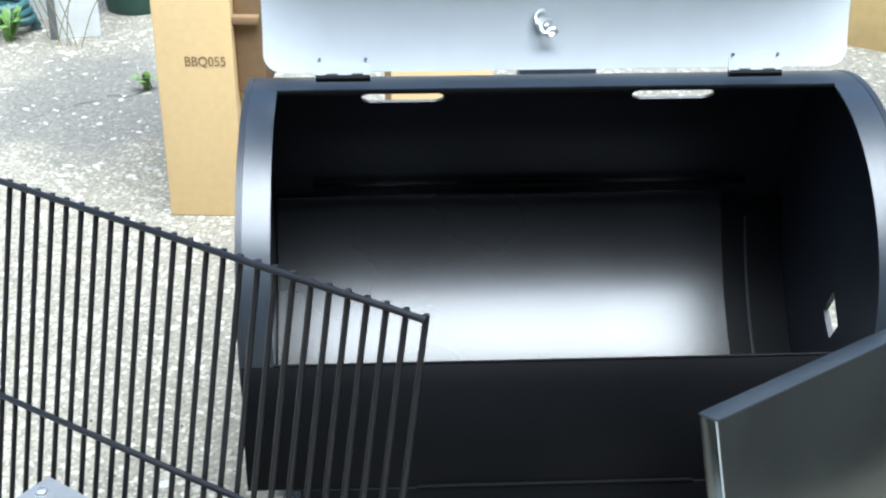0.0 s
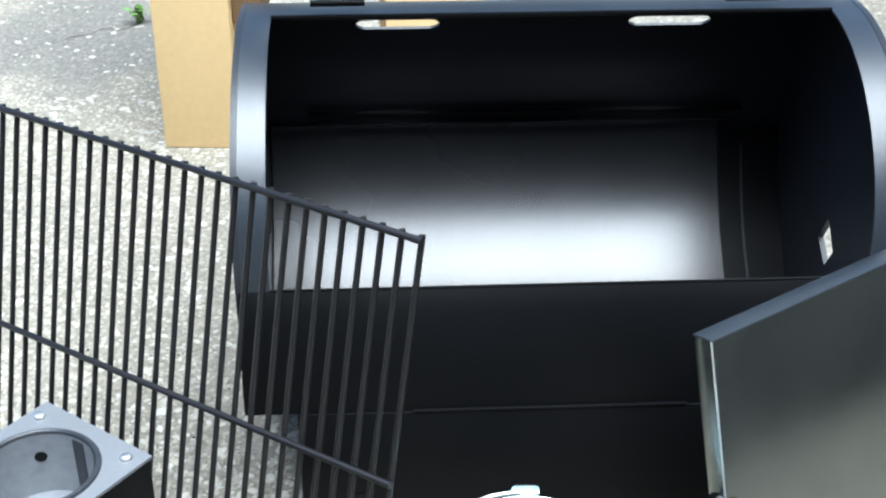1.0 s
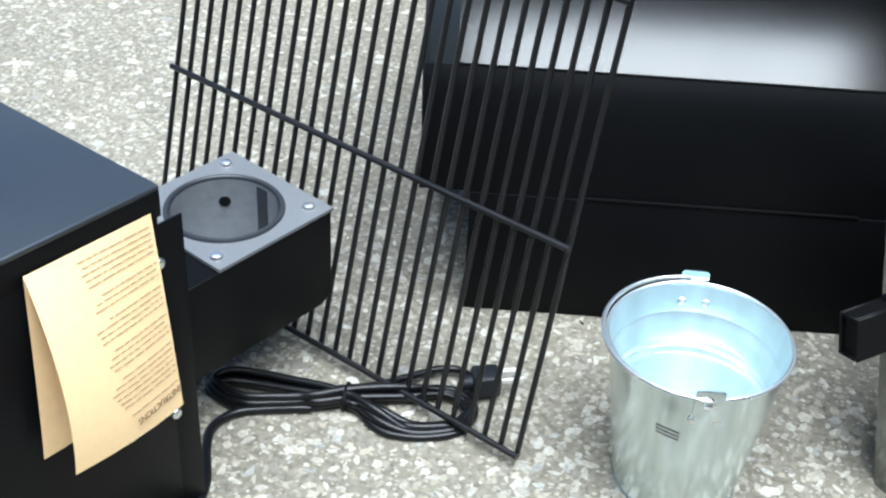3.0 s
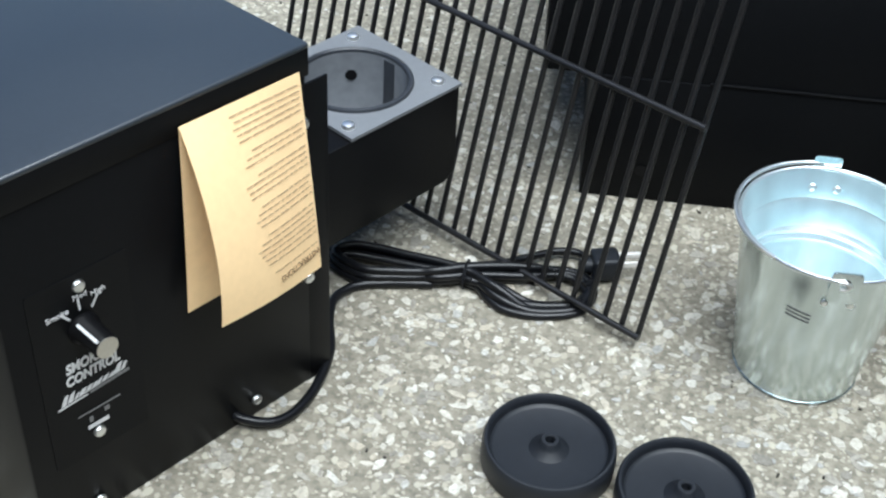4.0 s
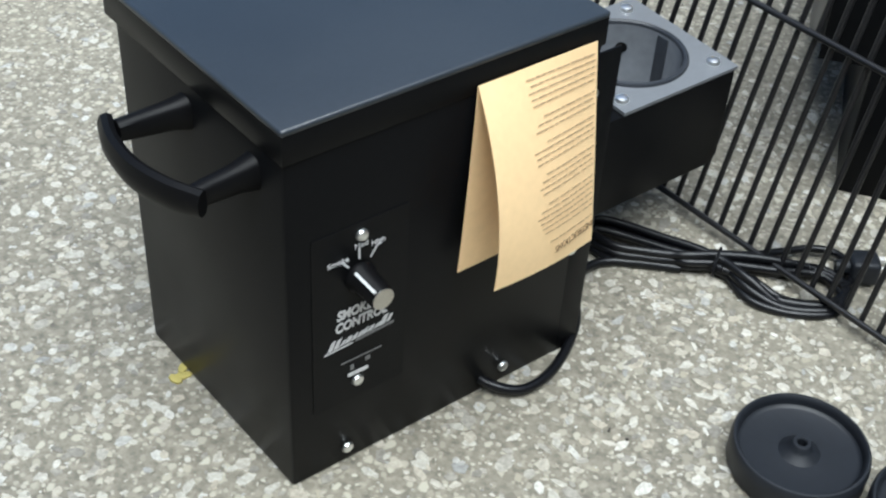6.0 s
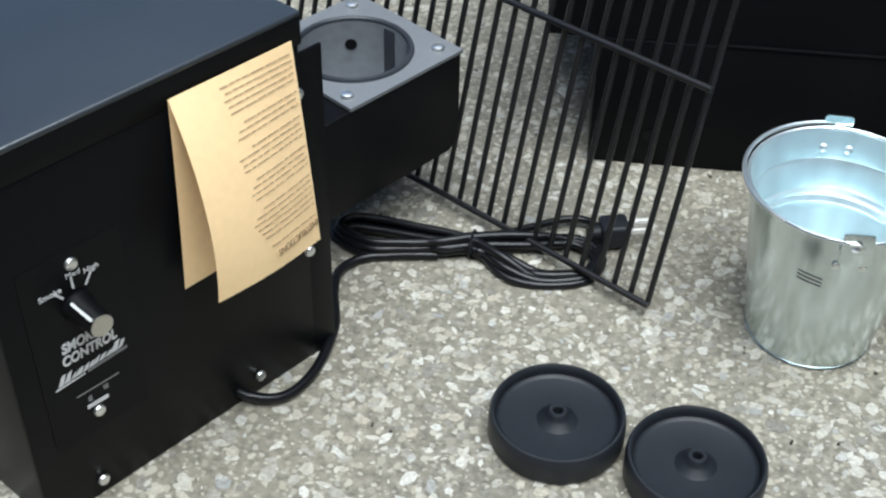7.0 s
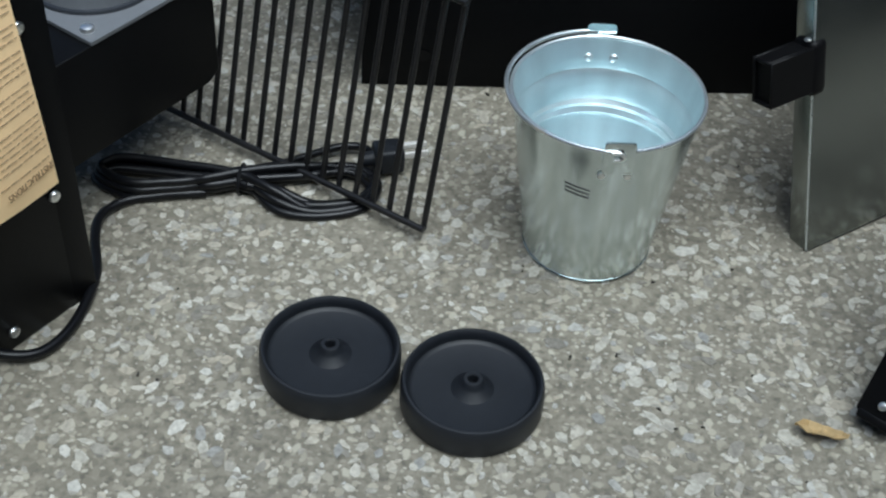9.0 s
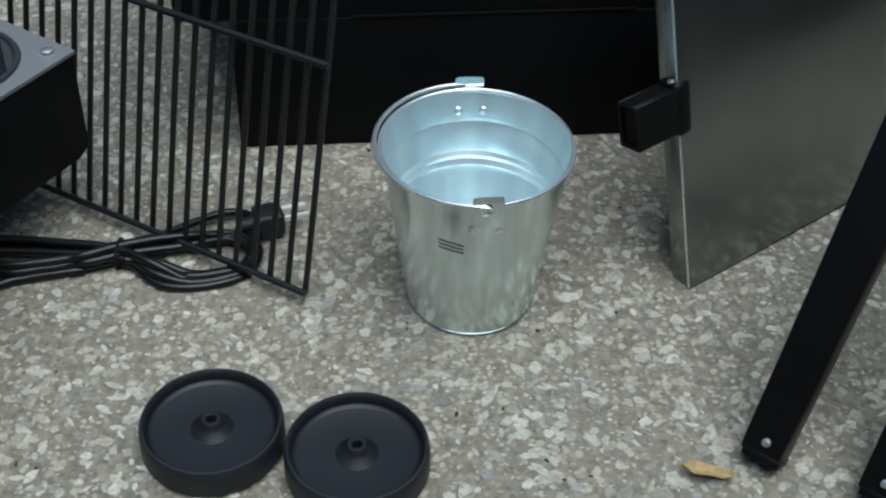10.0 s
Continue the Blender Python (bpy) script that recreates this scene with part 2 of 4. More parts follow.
    nt.links.new(bp.outputs[0], b.inputs["Normal"])
    return m


GROUND = ground_mat()


# ---- builders ----
def thing(name, m, label, category, group="", kind=""):
    ob = new(name)
    ob.empty_display_size = 0.02
    ob.matrix_world = m
    return tagged(ob, label, category, group, kind)


def part(name, bm, material, parent, label="", m=None, smooth=True):
    me = bpy.data.meshes.new(name)
    bmesh.ops.recalc_face_normals(bm, faces=bm.faces)
    bm.to_mesh(me)
    bm.free()
    if smooth:
        for p in me.polygons:
            p.use_smooth = True
        me.set_sharp_from_angle(angle=radians(38))
    me.materials.append(material)
    ob = new(name, me)
    ob.parent = parent
    if m is not None:
        ob.matrix_basis = m
    return tagged(ob, label)


def box(x0, x1, y0, y1, z0, z1, bevel=0.0, segments=2, bm=None):
    own = bm or bmesh.new()
    r = bmesh.ops.create_cube(own, size=1.0)
    for v in r["verts"]:
        v.co = Vector((x0 + (v.co.x + 0.5) * (x1 - x0), y0 + (v.co.y + 0.5) * (y1 - y0), z0 + (v.co.z + 0.5) * (z1 - z0)))
    if bevel:
        es = list({e for v in r["verts"] for e in v.link_edges})
        bmesh.ops.bevel(own, geom=es, offset=bevel, segments=segments, profile=0.5, affect='EDGES')
    return own


def lathe(profile, seg=64, bm=None, close=False):
    """Turns (radius, height) pairs round z."""
    own = bm or bmesh.new()
    rings = []
    for r, z in profile:
        if r < 1e-6:
            rings.append([own.verts.new((0, 0, z))])
        else:
            rings.append([own.verts.new((r * math.cos(2 * math.pi * k / seg), r * math.sin(2 * math.pi * k / seg), z)) for k in range(seg)])
    pairs = list(zip(rings, rings[1:])) + ([(rings[-1], rings[0])] if close else [])
    for a, b in pairs:
        if len(a) == 1 and len(b) == 1:
            continue
        for k in range(seg):
            q = (k + 1) % seg
            own.faces.new([a[0], b[q], b[k]] if len(a) == 1 else [a[k], a[q], b[0]] if len(b) == 1 else [a[k], a[q], b[q], b[k]])
    return own


def smooth_path(points, steps=8):
    """A Catmull-Rom line through the points."""
    p = [Vector(q) for q in points]
    p = [2 * p[0] - p[1]] + p + [2 * p[-1] - p[-2]]
    out = []
    for a, b, c, d in zip(p, p[1:], p[2:], p[3:]):
        for k in range(steps):
            t = k / steps
            out.append(0.5 * (2 * b + (c - a) * t + (2 * a - 5 * b + 4 * c - d) * t * t + (3 * b - a - 3 * c + d) * t ** 3))
    return out + [p[-2]]


def tube(points, radius, seg=10, bm=None, caps=True):
    own = bm or bmesh.new()
    pts = [Vector(q) for q in points]
    rings, side = [], None
    for k, p in enumerate(pts):
        way = (pts[min(k + 1, len(pts) - 1)] - pts[max(k - 1, 0)]).normalized()
        side = (way.orthogonal() if side is None else side - way * side.dot(way)).normalized()
        up = way.cross(side)
        rings.append([own.verts.new(p + radius * (side * math.cos(2 * math.pi * j / seg) + up * math.sin(2 * math.pi * j / seg))) for j in range(seg)])
    for a, b in zip(rings, rings[1:]):
        for j in range(seg):
            own.faces.new([a[j], a[(j + 1) % seg], b[(j + 1) % seg], b[j]])
    if caps:
        own.faces.new(rings[0][::-1])
        own.faces.new(rings[-1])
    return own


def sheet(rows, thick, bm=None):
    """A sheet through rows of points, given a thickness along its normals."""
    own = bm or bmesh.new()
    grid = [[own.verts.new(p) for p in row] for row in rows]
    faces = []
    for a, b in zip(grid, grid[1:]):
        for k in range(len(a) - 1):
            faces.append(own.faces.new([a[k], a[k + 1], b[k + 1], b[k]]))
    bmesh.ops.recalc_face_normals(own, faces=faces)
    bmesh.ops.solidify(own, geom=faces, thickness=thick)
    return own


def prism(outline, z0, z1, bevel=0.0, bm=None):
    own = bm or bmesh.new()
    low = [own.verts.new((x, y, z0)) for x, y in outline]
    top = [own.verts.new((x, y, z1)) for x, y in outline]
    own.faces.new(low[::-1])
    f = own.faces.new(top)
    for k in range(len(low)):
        q = (k + 1) % len(low)
        own.faces.new([low[k], low[q], top[q], top[k]])
    if bevel:
        bmesh.ops.bevel(own, geom=list(f.edges), offset=bevel, segments=2, profile=0.5, affect='EDGES')
    return own


def round_rect(x0, x1, y0, y1, r, n=6):
    out = []
    for cx, cy, a in ((x1 - r, y1 - r, 0), (x0 + r, y1 - r, 90), (x0 + r, y0 + r, 180), (x1 - r, y0 + r, 270)):
        out += [(cx + r * math.cos(radians(a + 90 * k / n)), cy + r * math.sin(radians(a + 90 * k / n))) for k in range(n + 1)]
    return out


def lettering(name, text, size, material, parent, m, depth=0.0002, align='LEFT', squeeze=1.0, shear=0.0, bold=0.0):
    cu = bpy.data.curves.new(name, 'FONT')
    cu.body, cu.size, cu.extrude, cu.align_x, cu.shear, cu.offset = text, size, depth, align, shear, bold
    tmp = bpy.data.objects.new(name, cu)
    scene.collection.objects.link(tmp)
    bpy.context.view_layer.update()
    me = bpy.data.meshes.new_from_object(tmp.evaluated_get(bpy.context.evaluated_depsgraph_get()))
    bpy.data.objects.remove(tmp)
    me.materials.clear()
    me.materials.append(material)
    ob = new(name, me)
    ob.parent = parent
    ob.matrix_basis = m @ Matrix.Diagonal((squeeze, 1, 1, 1))
    return ob


def screw_mesh(r=0.005, h=0.003):
    return lathe([(0, 0), (r, 0), (r, h * 0.4), (r * 0.85, h * 0.8), (r * 0.5, h), (0, h)], 14)


# ---- ground ----
g = bmesh.new()
for x, y in ((-60, -60), (60, -60), (60, 60), (-60, 60)):
    g.verts.new((x, y, 0))
g.faces.new(g.verts[:])
ground = part("ground", g, GROUND, None, smooth=False)
tagged(ground, "grey exposed-aggregate concrete drive with pale embedded chips", "ground", kind="structure")

# unseen wall added behind the camera; it fades the drum's reflections to dark
wall = part("wall_behind", box(-5, 5, -2.2, -2.0, 0, 3.2), BACK_WALL, None, smooth=False)
tagged(wall, "plain dark wall added unseen behind the camera to darken reflections", "wall", kind="structure")


# added out of view on the right, so the steel pan mirrors something dark
side_wall = part("wall_side", box(1.50, 1.70, -2.0, 2.2, 0, 2.2), UNSEEN_WALL, None, smooth=False)
tagged(side_wall, "plain dark wall added out of view on the right to darken reflections", "wall", kind="structure")


# ---- smoker drum ----
DRUM = pose(-0.115, 0.891, 0, 0, 0, 6)
CY, CZ, R, SQUASH = 0.226, 0.255, 0.2, 0.912
LX0, LX1, OX0, OX1 = -0.050, 0.552, -0.021, 0.520


def arc(a, r=None):
    """A point of the drum's round side: 0 is the front, 90 the top, -90 the bottom, in degrees."""
    r = R if r is None else r
    up = math.sin(radians(a))
    return CY - r * math.cos(radians(a)), CZ + r * up * (SQUASH if up > 0 else 1.0)


drum = thing("smoker_drum", DRUM, "open black enamelled smoker barrel on a low sheet base", "smoker")

# round shell from the front lip under the bottom to the rear top, with two hand slots in the back
S0, S1 = 133.7, 146.3
def shell_row(a, x0=LX0, x1=LX1, n=2):
    y, z = arc(a)
    return [(x0 + (x1 - x0) * k / (n - 1), y, z) for k in range(n)]
shell = sheet([shell_row(-k * (360 - S1) / 60) for k in range(61)], 0.003)
sheet([shell_row(90 + k * (S0 - 90) / 14) for k in range(15)], 0.003, shell)
slots = [(0.057, 0.147), (0.353, 0.443)]
mid_a, half_a = (S0 + S1) / 2, 3.3
xs = {LX0, LX1}
for a, b in slots:
    r = R * radians(half_a)
    for k in range(9):
        xs |= {a + r * (1 - math.cos(radians(90 * k / 8))), b - r * (1 - math.cos(radians(90 * k / 8)))}
xs = sorted(xs)
def half_open(x):
    for a, b in slots:
        r = R * radians(half_a)
        if a <= x <= b:
            d = min(x - a, b - x)
            return half_a * (1 if d >= r else math.sqrt(max(0.0, 1 - (1 - d / r) ** 2)))
    return 0.0
for sign in (-1, 1):
    strip = []
    for k in range(5):
        line = []
        for x in xs:
            h = half_open(x)
            a = mid_a + sign * (h + (S1 - mid_a - h) * k / 4)
            line.append((x, *arc(a)))
        strip.append(line)
    sheet(strip, 0.003, shell)
part("shell", shell, BLACK_SHELL, drum, "black enamelled round shell")
# end bands beside the open quarter
for x0, x1 in ((LX0, OX0), (OX1, LX1)):
    part("end_band", sheet([[(x0, *arc(a)), (x1, *arc(a))] for a in range(0, 91, 5)], 0.003), BLACK_SKYLIT, drum)
# end caps; the far one has a diamond-shaped hole
for x, q in ((LX0, 1), (LX1, -1)):
    bm = bmesh.new()
    loops = [[arc(a, R + 0.0007) for a in range(0, 360, 5)]]
    if q < 0:
        loops.append([(0.212, 0.212), (0.233, 0.178), (0.203, 0.160), (0.186, 0.186)])
    for side in (x - 0.002 * q, x + 0.004 * q):
        edges = []
        for loop in loops:
            vs = [bm.verts.new((side, y, z)) for y, z in loop]
            edges += [bm.edges.new((vs[k], vs[k - 1])) for k in range(len(vs))]
        bmesh.ops.triangle_fill(bm, use_beauty=True, edges=edges)
    bm.verts.ensure_lookup_table()
    total = sum(len(l) for l in loops)
    at = 0
    for loop in loops:
        for k in range(len(loop)):
            a, b = at + k, at + (k - 1) % len(loop)
            bm.faces.new([bm.verts[a], bm.verts[b], bm.verts[b + total], bm.verts[a + total]])
        at += len(loop)
    part("end_cap", bm, BLACK_SHELL, drum)
# lips along the opening
part("front_lip", tube([(OX0, *arc(0.6)), (OX1, *arc(0.6))], 0.0013, 8), BLACK, drum)
part("rear_lip", tube([(OX0, *arc(90)), (OX1, *arc(90))], 0.0022, 8), BLACK, drum)
# curved drip liner inside, rising to a folded rim along the back
y, z = 0.4125, 0.2275
liner = [(y + 0.004, z + 0.006), (y, z + 0.006), (y, z)]
for k in range(19):
    ang = radians(69 - 35 * (k / 17) ** 1.1)
    y, z = y - 0.0115 * math.cos(ang), z - 0.0115 * math.sin(ang)
    liner.append((y, z))
part("drip_liner", sheet([[(LX0 + 0.006, y, z), (0.475, y, z)] for y, z in liner], 0.0015), BLACK_IN, drum, "glossy black curved drip liner")
part("end_liner", sheet([[(0.4735, y, z - 0.004), (LX1 - 0.0045, y, z - 0.004)] for y, z in liner[2:]], 0.0015), BLACK, drum, "satin black panel beside the liner")
part("liner_seam", tube([(0.503, y, z - 0.002) for y, z in liner[4:]], 0.0016, 8), BLACK_SHELL, drum)
part("rear_ledge", sheet([[(OX0 + 0.02, y, z), (OX1 - 0.02, y, z)] for y, z in ((0.4150, 0.250), (0.4120, 0.248), (0.4120, 0.245), (0.4150, 0.243))], 0.001), BLACK, drum)
part("liner_rim", tube([(OX0 + 0.03, 0.4110, 0.2345), (OX1 - 0.03, 0.4110, 0.2345)], 0.0022, 8), BLACK_IN, drum)
# apron under the front lip and the base
apron = [(0.0255, 0.256), (0.0200, 0.2475), (0.0150, 0.237), (0.0105, 0.223), (0.0068, 0.206), (0.0040, 0.186), (0.0024, 0.164), (0.0018, 0.1372)]
part("apron", sheet([[(LX0, y, z), (LX1, y, z)] for y, z in apron], 0.002), BLACK_BASE, drum)
base = part("base", box(-0.002, 0.504, 0.0, 0.003, 0.0, 0.137, 0.0012), BLACK_BASE, drum, "black sheet base under the barrel")
under = [arc(-a) for a in range(38, 143, 4)]
for x in (-0.002, 0.501):
    bm = bmesh.new()
    rim = [(0.0032, 0.0), (0.0032, 0.136)] + [(y, z - 0.0035) for y, z in under] + [(0.40, 0.0)]
    ab = [[bm.verts.new((x + d, y, z)) for y, z in rim] for d in (0.0, 0.003)]
    bm.faces.new(ab[0])
    bm.faces.new(ab[1][::-1])
    for k in range(len(rim)):
        bm.faces.new([ab[0][k], ab[0][k - 1], ab[1][k - 1], ab[1][k]])
    part("base_side", bm, BLACK_BASE, base, smooth=False)
part("base_seam", box(0.105, 0.36, -0.0012, 0.003, 0.1375, 0.1395, 0.0004), BLACK, drum)
for x, z in ((0.055, 0.035), (0.45, 0.035)):
    part("bolt_hole", lathe([(0, 0), (0.005, 0), (0.0065, 0.0012), (0, 0.0013)], 14), PLASTIC, drum, m=pose(x, 0.0, z, 90))

# open lid
lid = thing("curved_hood", DRUM @ pose((OX0 + OX1) / 2, 0.236, 0.4535, -24, 0, 0), "open curved pale grey smoker hood standing on its rear hinges", "hood")
half = (OX1 - OX0) / 2 + 0.012
rows = []
for k in range(33):
    f = radians(0.65 * k if k < 10 else 6.5 + 85.5 * (k - 10) / 22)
    s = R * f
    inset = 0.0
    if s < 0.018:
        inset = 0.018 - math.sqrt(max(0.0, 0.018 ** 2 - (0.018 - s) ** 2))
    rows.append([(-half + inset + (2 * half - 2 * inset) * j / 12, -R * (1 - math.cos(f)), R * math.sin(f)) for j in range(13)])
part("lid_sheet", sheet(rows, 0.0025), LID_STEEL, lid, "pale grey steel inner face with faint smudges")
for x in (-0.233, 0.166):
    hinge = part("hinge", prism(round_rect(x, x + 0.052, -0.004, 0.014, 0.002), 0, 0.003), LID_STEEL, lid, m=pose(0, -0.001, -0.004, 90))
    for dx in (0.010, 0.034):
        part("hinge_slot", box(x + dx, x + dx + 0.011, -0.0052, -0.004, -0.0035, -0.0015), RECESS_SHADE, lid)
    part("hinge_pin", tube([(x, -0.003, -0.006), (x + 0.052, -0.003, -0.006)], 0.0035, 10), BLACK, lid)
    for dx in (0.004, 0.048):
        part("rivet", screw_mesh(0.0015, 0.0035), POT, lid, m=pose(x + dx, -0.0045, 0.012, 90))
# knob bolt with a curl of shiny wire
knob_at = pose(-0.017, -0.012, 0.043, 90)
part("washer", lathe([(0.003, 0), (0.0065, 0), (0.0065, 0.0015), (0.003, 0.0015)], 24, close=True), CHROME, lid, m=knob_at)
part("bolt", lathe([(0, 0), (0.003, 0), (0.003, 0.010), (0.002, 0.011), (0, 0.011)], 16), CHROME, lid, m=knob_at)
curl = [(0.006 * math.cos(k * 0.9) + 0.0007 * k - 0.003, 0.005 * math.sin(k * 0.9) + 0.009 - 0.0013 * k, 0.004 + 0.0006 * k) for k in range(18)]
part("wire_curl", tube(smooth_path(curl, 4), 0.0019, 8), CHROME, lid, m=knob_at)


# ---- hopper with its firepot arm ----
HOP = pose(-0.432, 0.361, 0, 0, 0, 58.28)
hopper = thing("pellet_hopper", HOP, "black steel pellet hopper box with control knob and firepot arm", "hopper")
def quad_box(outline, z0, z1, bevel, seg=2):
    """An upright block over a four-cornered plan, all edges rounded."""
    bm = prism(outline, z0, z1)
    bmesh.ops.bevel(bm, geom=bm.edges[:], offset=bevel, segments=seg, profile=0.5, affect='EDGES')
    return bm


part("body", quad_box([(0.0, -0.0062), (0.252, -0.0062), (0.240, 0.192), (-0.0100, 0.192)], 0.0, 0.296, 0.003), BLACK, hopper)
lid_plan = [(-0.0012, -0.0078), (0.254, -0.0078), (0.241, 0.204), (-0.0122, 0.204)]
# one paint in two tones: skylit top here, shaded skirt in the body's BLACK
hopper_lid = part("lid", quad_box(lid_plan, 0.3135, 0.3185, 0.0020, 3), BLACK_SKYLIT, hopper, "flat matt black lid with folded edge")
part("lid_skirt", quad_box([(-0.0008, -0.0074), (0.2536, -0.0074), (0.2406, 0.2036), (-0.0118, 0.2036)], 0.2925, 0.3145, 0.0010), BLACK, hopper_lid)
# handle on the end face, which stands a little out of square
END = pose(0, -0.006, 0, 0, 0, 2.9)
grip = smooth_path([(-0.040, 0.024, 0.2715), (-0.051, 0.046, 0.2715), (-0.0575, 0.075, 0.2715), (-0.055, 0.104, 0.2715), (-0.047, 0.127, 0.2715)], 8)
bm = bmesh.new()
rings = []
section = [(-0.0035, -0.010), (-0.001, -0.0145), (0.004, -0.014), (0.0065, -0.008), (0.0065, 0.000), (0.004, 0.006), (0.000, 0.0075), (-0.0035, 0.005)]
for k, p in enumerate(grip):
    w = grip[min(k + 1, len(grip) - 1)] - grip[max(k - 1, 0)]
    nrm = Vector((-w.y, w.x, 0)).normalized()
    slim = 0.72 + 0.28 * math.sin(math.pi * min(1.0, max(0.0, (k + 2) / (len(grip) + 3)))) ** 0.5
    rings.append([bm.verts.new(p + nrm * a + Vector((0, 0, b * slim))) for a, b in section])
n = len(section)
for a, b in zip(rings, rings[1:]):
    for j in range(n):
        bm.faces.new([a[j], a[(j + 1) % n], b[(j + 1) % n], b[j]])
bm.faces.new(rings[0])
bm.faces.new(rings[-1][::-1])
handle = part("handle", bm, PLASTIC, hopper, "black moulded pull handle", m=END)
for y0, y1 in ((0.032, 0.033), (0.117, 0.111)):
    bm = bmesh.new()
    rings = []
    for x, y, wd, ht in ((-0.046, y0, 0.0062, 0.0060), (-0.030, y0 + (y1 - y0) * 0.35, 0.0068, 0.0070), (-0.012, y0 + (y1 - y0) * 0.7, 0.0075, 0.0080), (-0.003, y1, 0.0090, 0.0095), (0.001, y1, 0.0098, 0.0105)):
        rings.append([bm.verts.new((x, y + wd * math.cos(radians(30 * q)), 0.2690 + ht * 1.3 * math.copysign(abs(math.sin(radians(30 * q))) ** 0.6, math.sin(radians(30 * q))))) for q in range(12)])
    for a, b in zip(rings, rings[1:]):
        for j in range(12):
            bm.faces.new([a[j], a[(j + 1) % 12], b[(j + 1) % 12], b[j]])
    bm.faces.new(rings[0])
    bm.faces.new(rings[-1][::-1])
    part("handle_arm", bm, PLASTIC, handle)

FACE = pose(0, -0.0062, 0, 90)          # x along the front, y up, z outwards
def on_front(x, z, out=0.0):
    return FACE @ pose(x, z, out)
plate = part("control_plate", prism(round_rect(0.018, 0.094, 0.066, 0.226, 0.002), 0, 0.0008), BLACK, hopper, "black control plate with white print", m=FACE)
for x, z in ((0.056, 0.216), (0.054, 0.083), (0.046, 0.016), (0.192, 0.018), (0.249, 0.112)):
    part("screw", screw_mesh(0.0047, 0.003), CHROME, hopper, m=on_front(x, z, 0.001))
part("screw", screw_mesh(0.0047, 0.003), CHROME, hopper, m=on_front(0.247, 0.255, 0.001))
knob = part("knob", lathe([(0, 0), (0.0115, 0), (0.0115, 0.003), (0.0095, 0.006), (0.0090, 0.025), (0.0082, 0.027), (0, 0.027)], 40), PLASTIC, hopper, "black knob with pale metal cap", m=on_front(0.055, 0.181, 0.001))
part("knob_cap", lathe([(0, 0.0271), (0.0081, 0.0271), (0.0081, 0.0278), (0, 0.028)], 32), KNOB_END, knob)
part("knob_pointer", box(-0.0010, 0.0010, 0.0086, 0.0106, 0.004, 0.0265), WHITE_INK, knob, m=pose(0, 0, 0, 0, 0, 38))
for ang, dist in ((38, 0.019), (2, 0.020), (-33, 0.020)):
    part("dial_mark", box(-0.0008, 0.0008, dist - 0.005, dist + 0.005, 0, 0.0002), WHITE_INK, plate, m=pose(0.055, 0.181, 0.0013, 0, 0, ang))
lettering("dial_word", "Smoke", 0.0062, WHITE_INK, plate, pose(0.0295, 0.198, 0.0013))
lettering("dial_word", "Med", 0.0062, WHITE_INK, plate, pose(0.0505, 0.2055, 0.0013))
lettering("dial_word", "High", 0.0062, WHITE_INK, plate, pose(0.0635, 0.2025, 0.0013))
lettering("control_word", "SMOKE", 0.0115, WHITE_INK, plate, pose(0.0370, 0.148, 0.0013), shear=0.12, bold=0.0004, squeeze=0.76)
lettering("control_word", "CONTROL", 0.0115, WHITE_INK, plate, pose(0.0355, 0.1372, 0.0013), shear=0.12, bold=0.0004, squeeze=0.76)
# emblem: a row of slanted plain strokes rising to the edge, over a short rule
rng = random.Random(12)
x = 0.0290
for k in range(11):
    w, h = rng.uniform(0.0030, 0.0052), 0.0085 if k in (0, 1, 9) else rng.uniform(0.0042, 0.0062)
    z = 0.1228 + 0.00038 * k
    part("emblem_stroke", prism([(x, z), (x + w, z + 0.0004), (x + w + 0.0030, z + h), (x + 0.0026 + 0.3 * w, z + h * rng.uniform(0.8, 1.0))], 0.0013, 0.0015), WHITE_INK, plate)
    x += w + 0.0006
part("emblem_rule", prism([(0.0265, 0.1205), (0.050, 0.1216), (0.050, 0.1228), (0.0268, 0.1219)], 0.0013, 0.0015), WHITE_INK, plate)
part("emblem_bar", prism([(0.052, 0.1215), (0.084, 0.1232), (0.084, 0.1258), (0.052, 0.1240)], 0.0013, 0.0014), GREY_INK, plate)
part("switch_slot", prism([(0.040, 0.105), (0.074, 0.105), (0.074, 0.1062), (0.040, 0.1062)], 0.0013, 0.0016), GREY_INK, plate)
for x, z, w, h in ((0.048, 0.0955, 0.003, 0.005), (0.0605, 0.0985, 0.004, 0.004), (0.046, 0.0895, 0.017, 0.0035)):
    part("small_print", prism([(x, z), (x + w, z), (x + w, z + h), (x, z + h)], 0.0013, 0.0015), GREY_INK if w < 0.005 else WHITE_INK, plate)

# arm with the firepot flange
AX0, AX1, AY0, AY1, AZ = 0.250, 0.470, 0.046, 0.176, 0.170
RC = Vector((0.404, 0.110, 0))
bm = bmesh.new()
side = [(0.250, 0.072), (AX1 - 0.012, 0.072), (AX1, 0.080), (AX1, AZ - 0.002), (0.343, AZ - 0.002), (0.250, AZ - 0.002)]
ab = [[bm.verts.new((x, y, z)) for x, z in side] for y in (AY0, AY1)]
bm.faces.new(ab[0])
bm.faces.new(ab[1][::-1])
for k in range(len(side)):
    if k != 4:
        bm.faces.new([ab[0][k], ab[0][k - 1], ab[1][k - 1], ab[1][k]])
bmesh.ops.bevel(bm, geom=[e for e in bm.edges if len(e.link_faces) == 2], offset=0.002, segments=2, profile=0.5, affect='EDGES')
part("arm", bm, BLACK, hopper, "black box-section firepot arm")
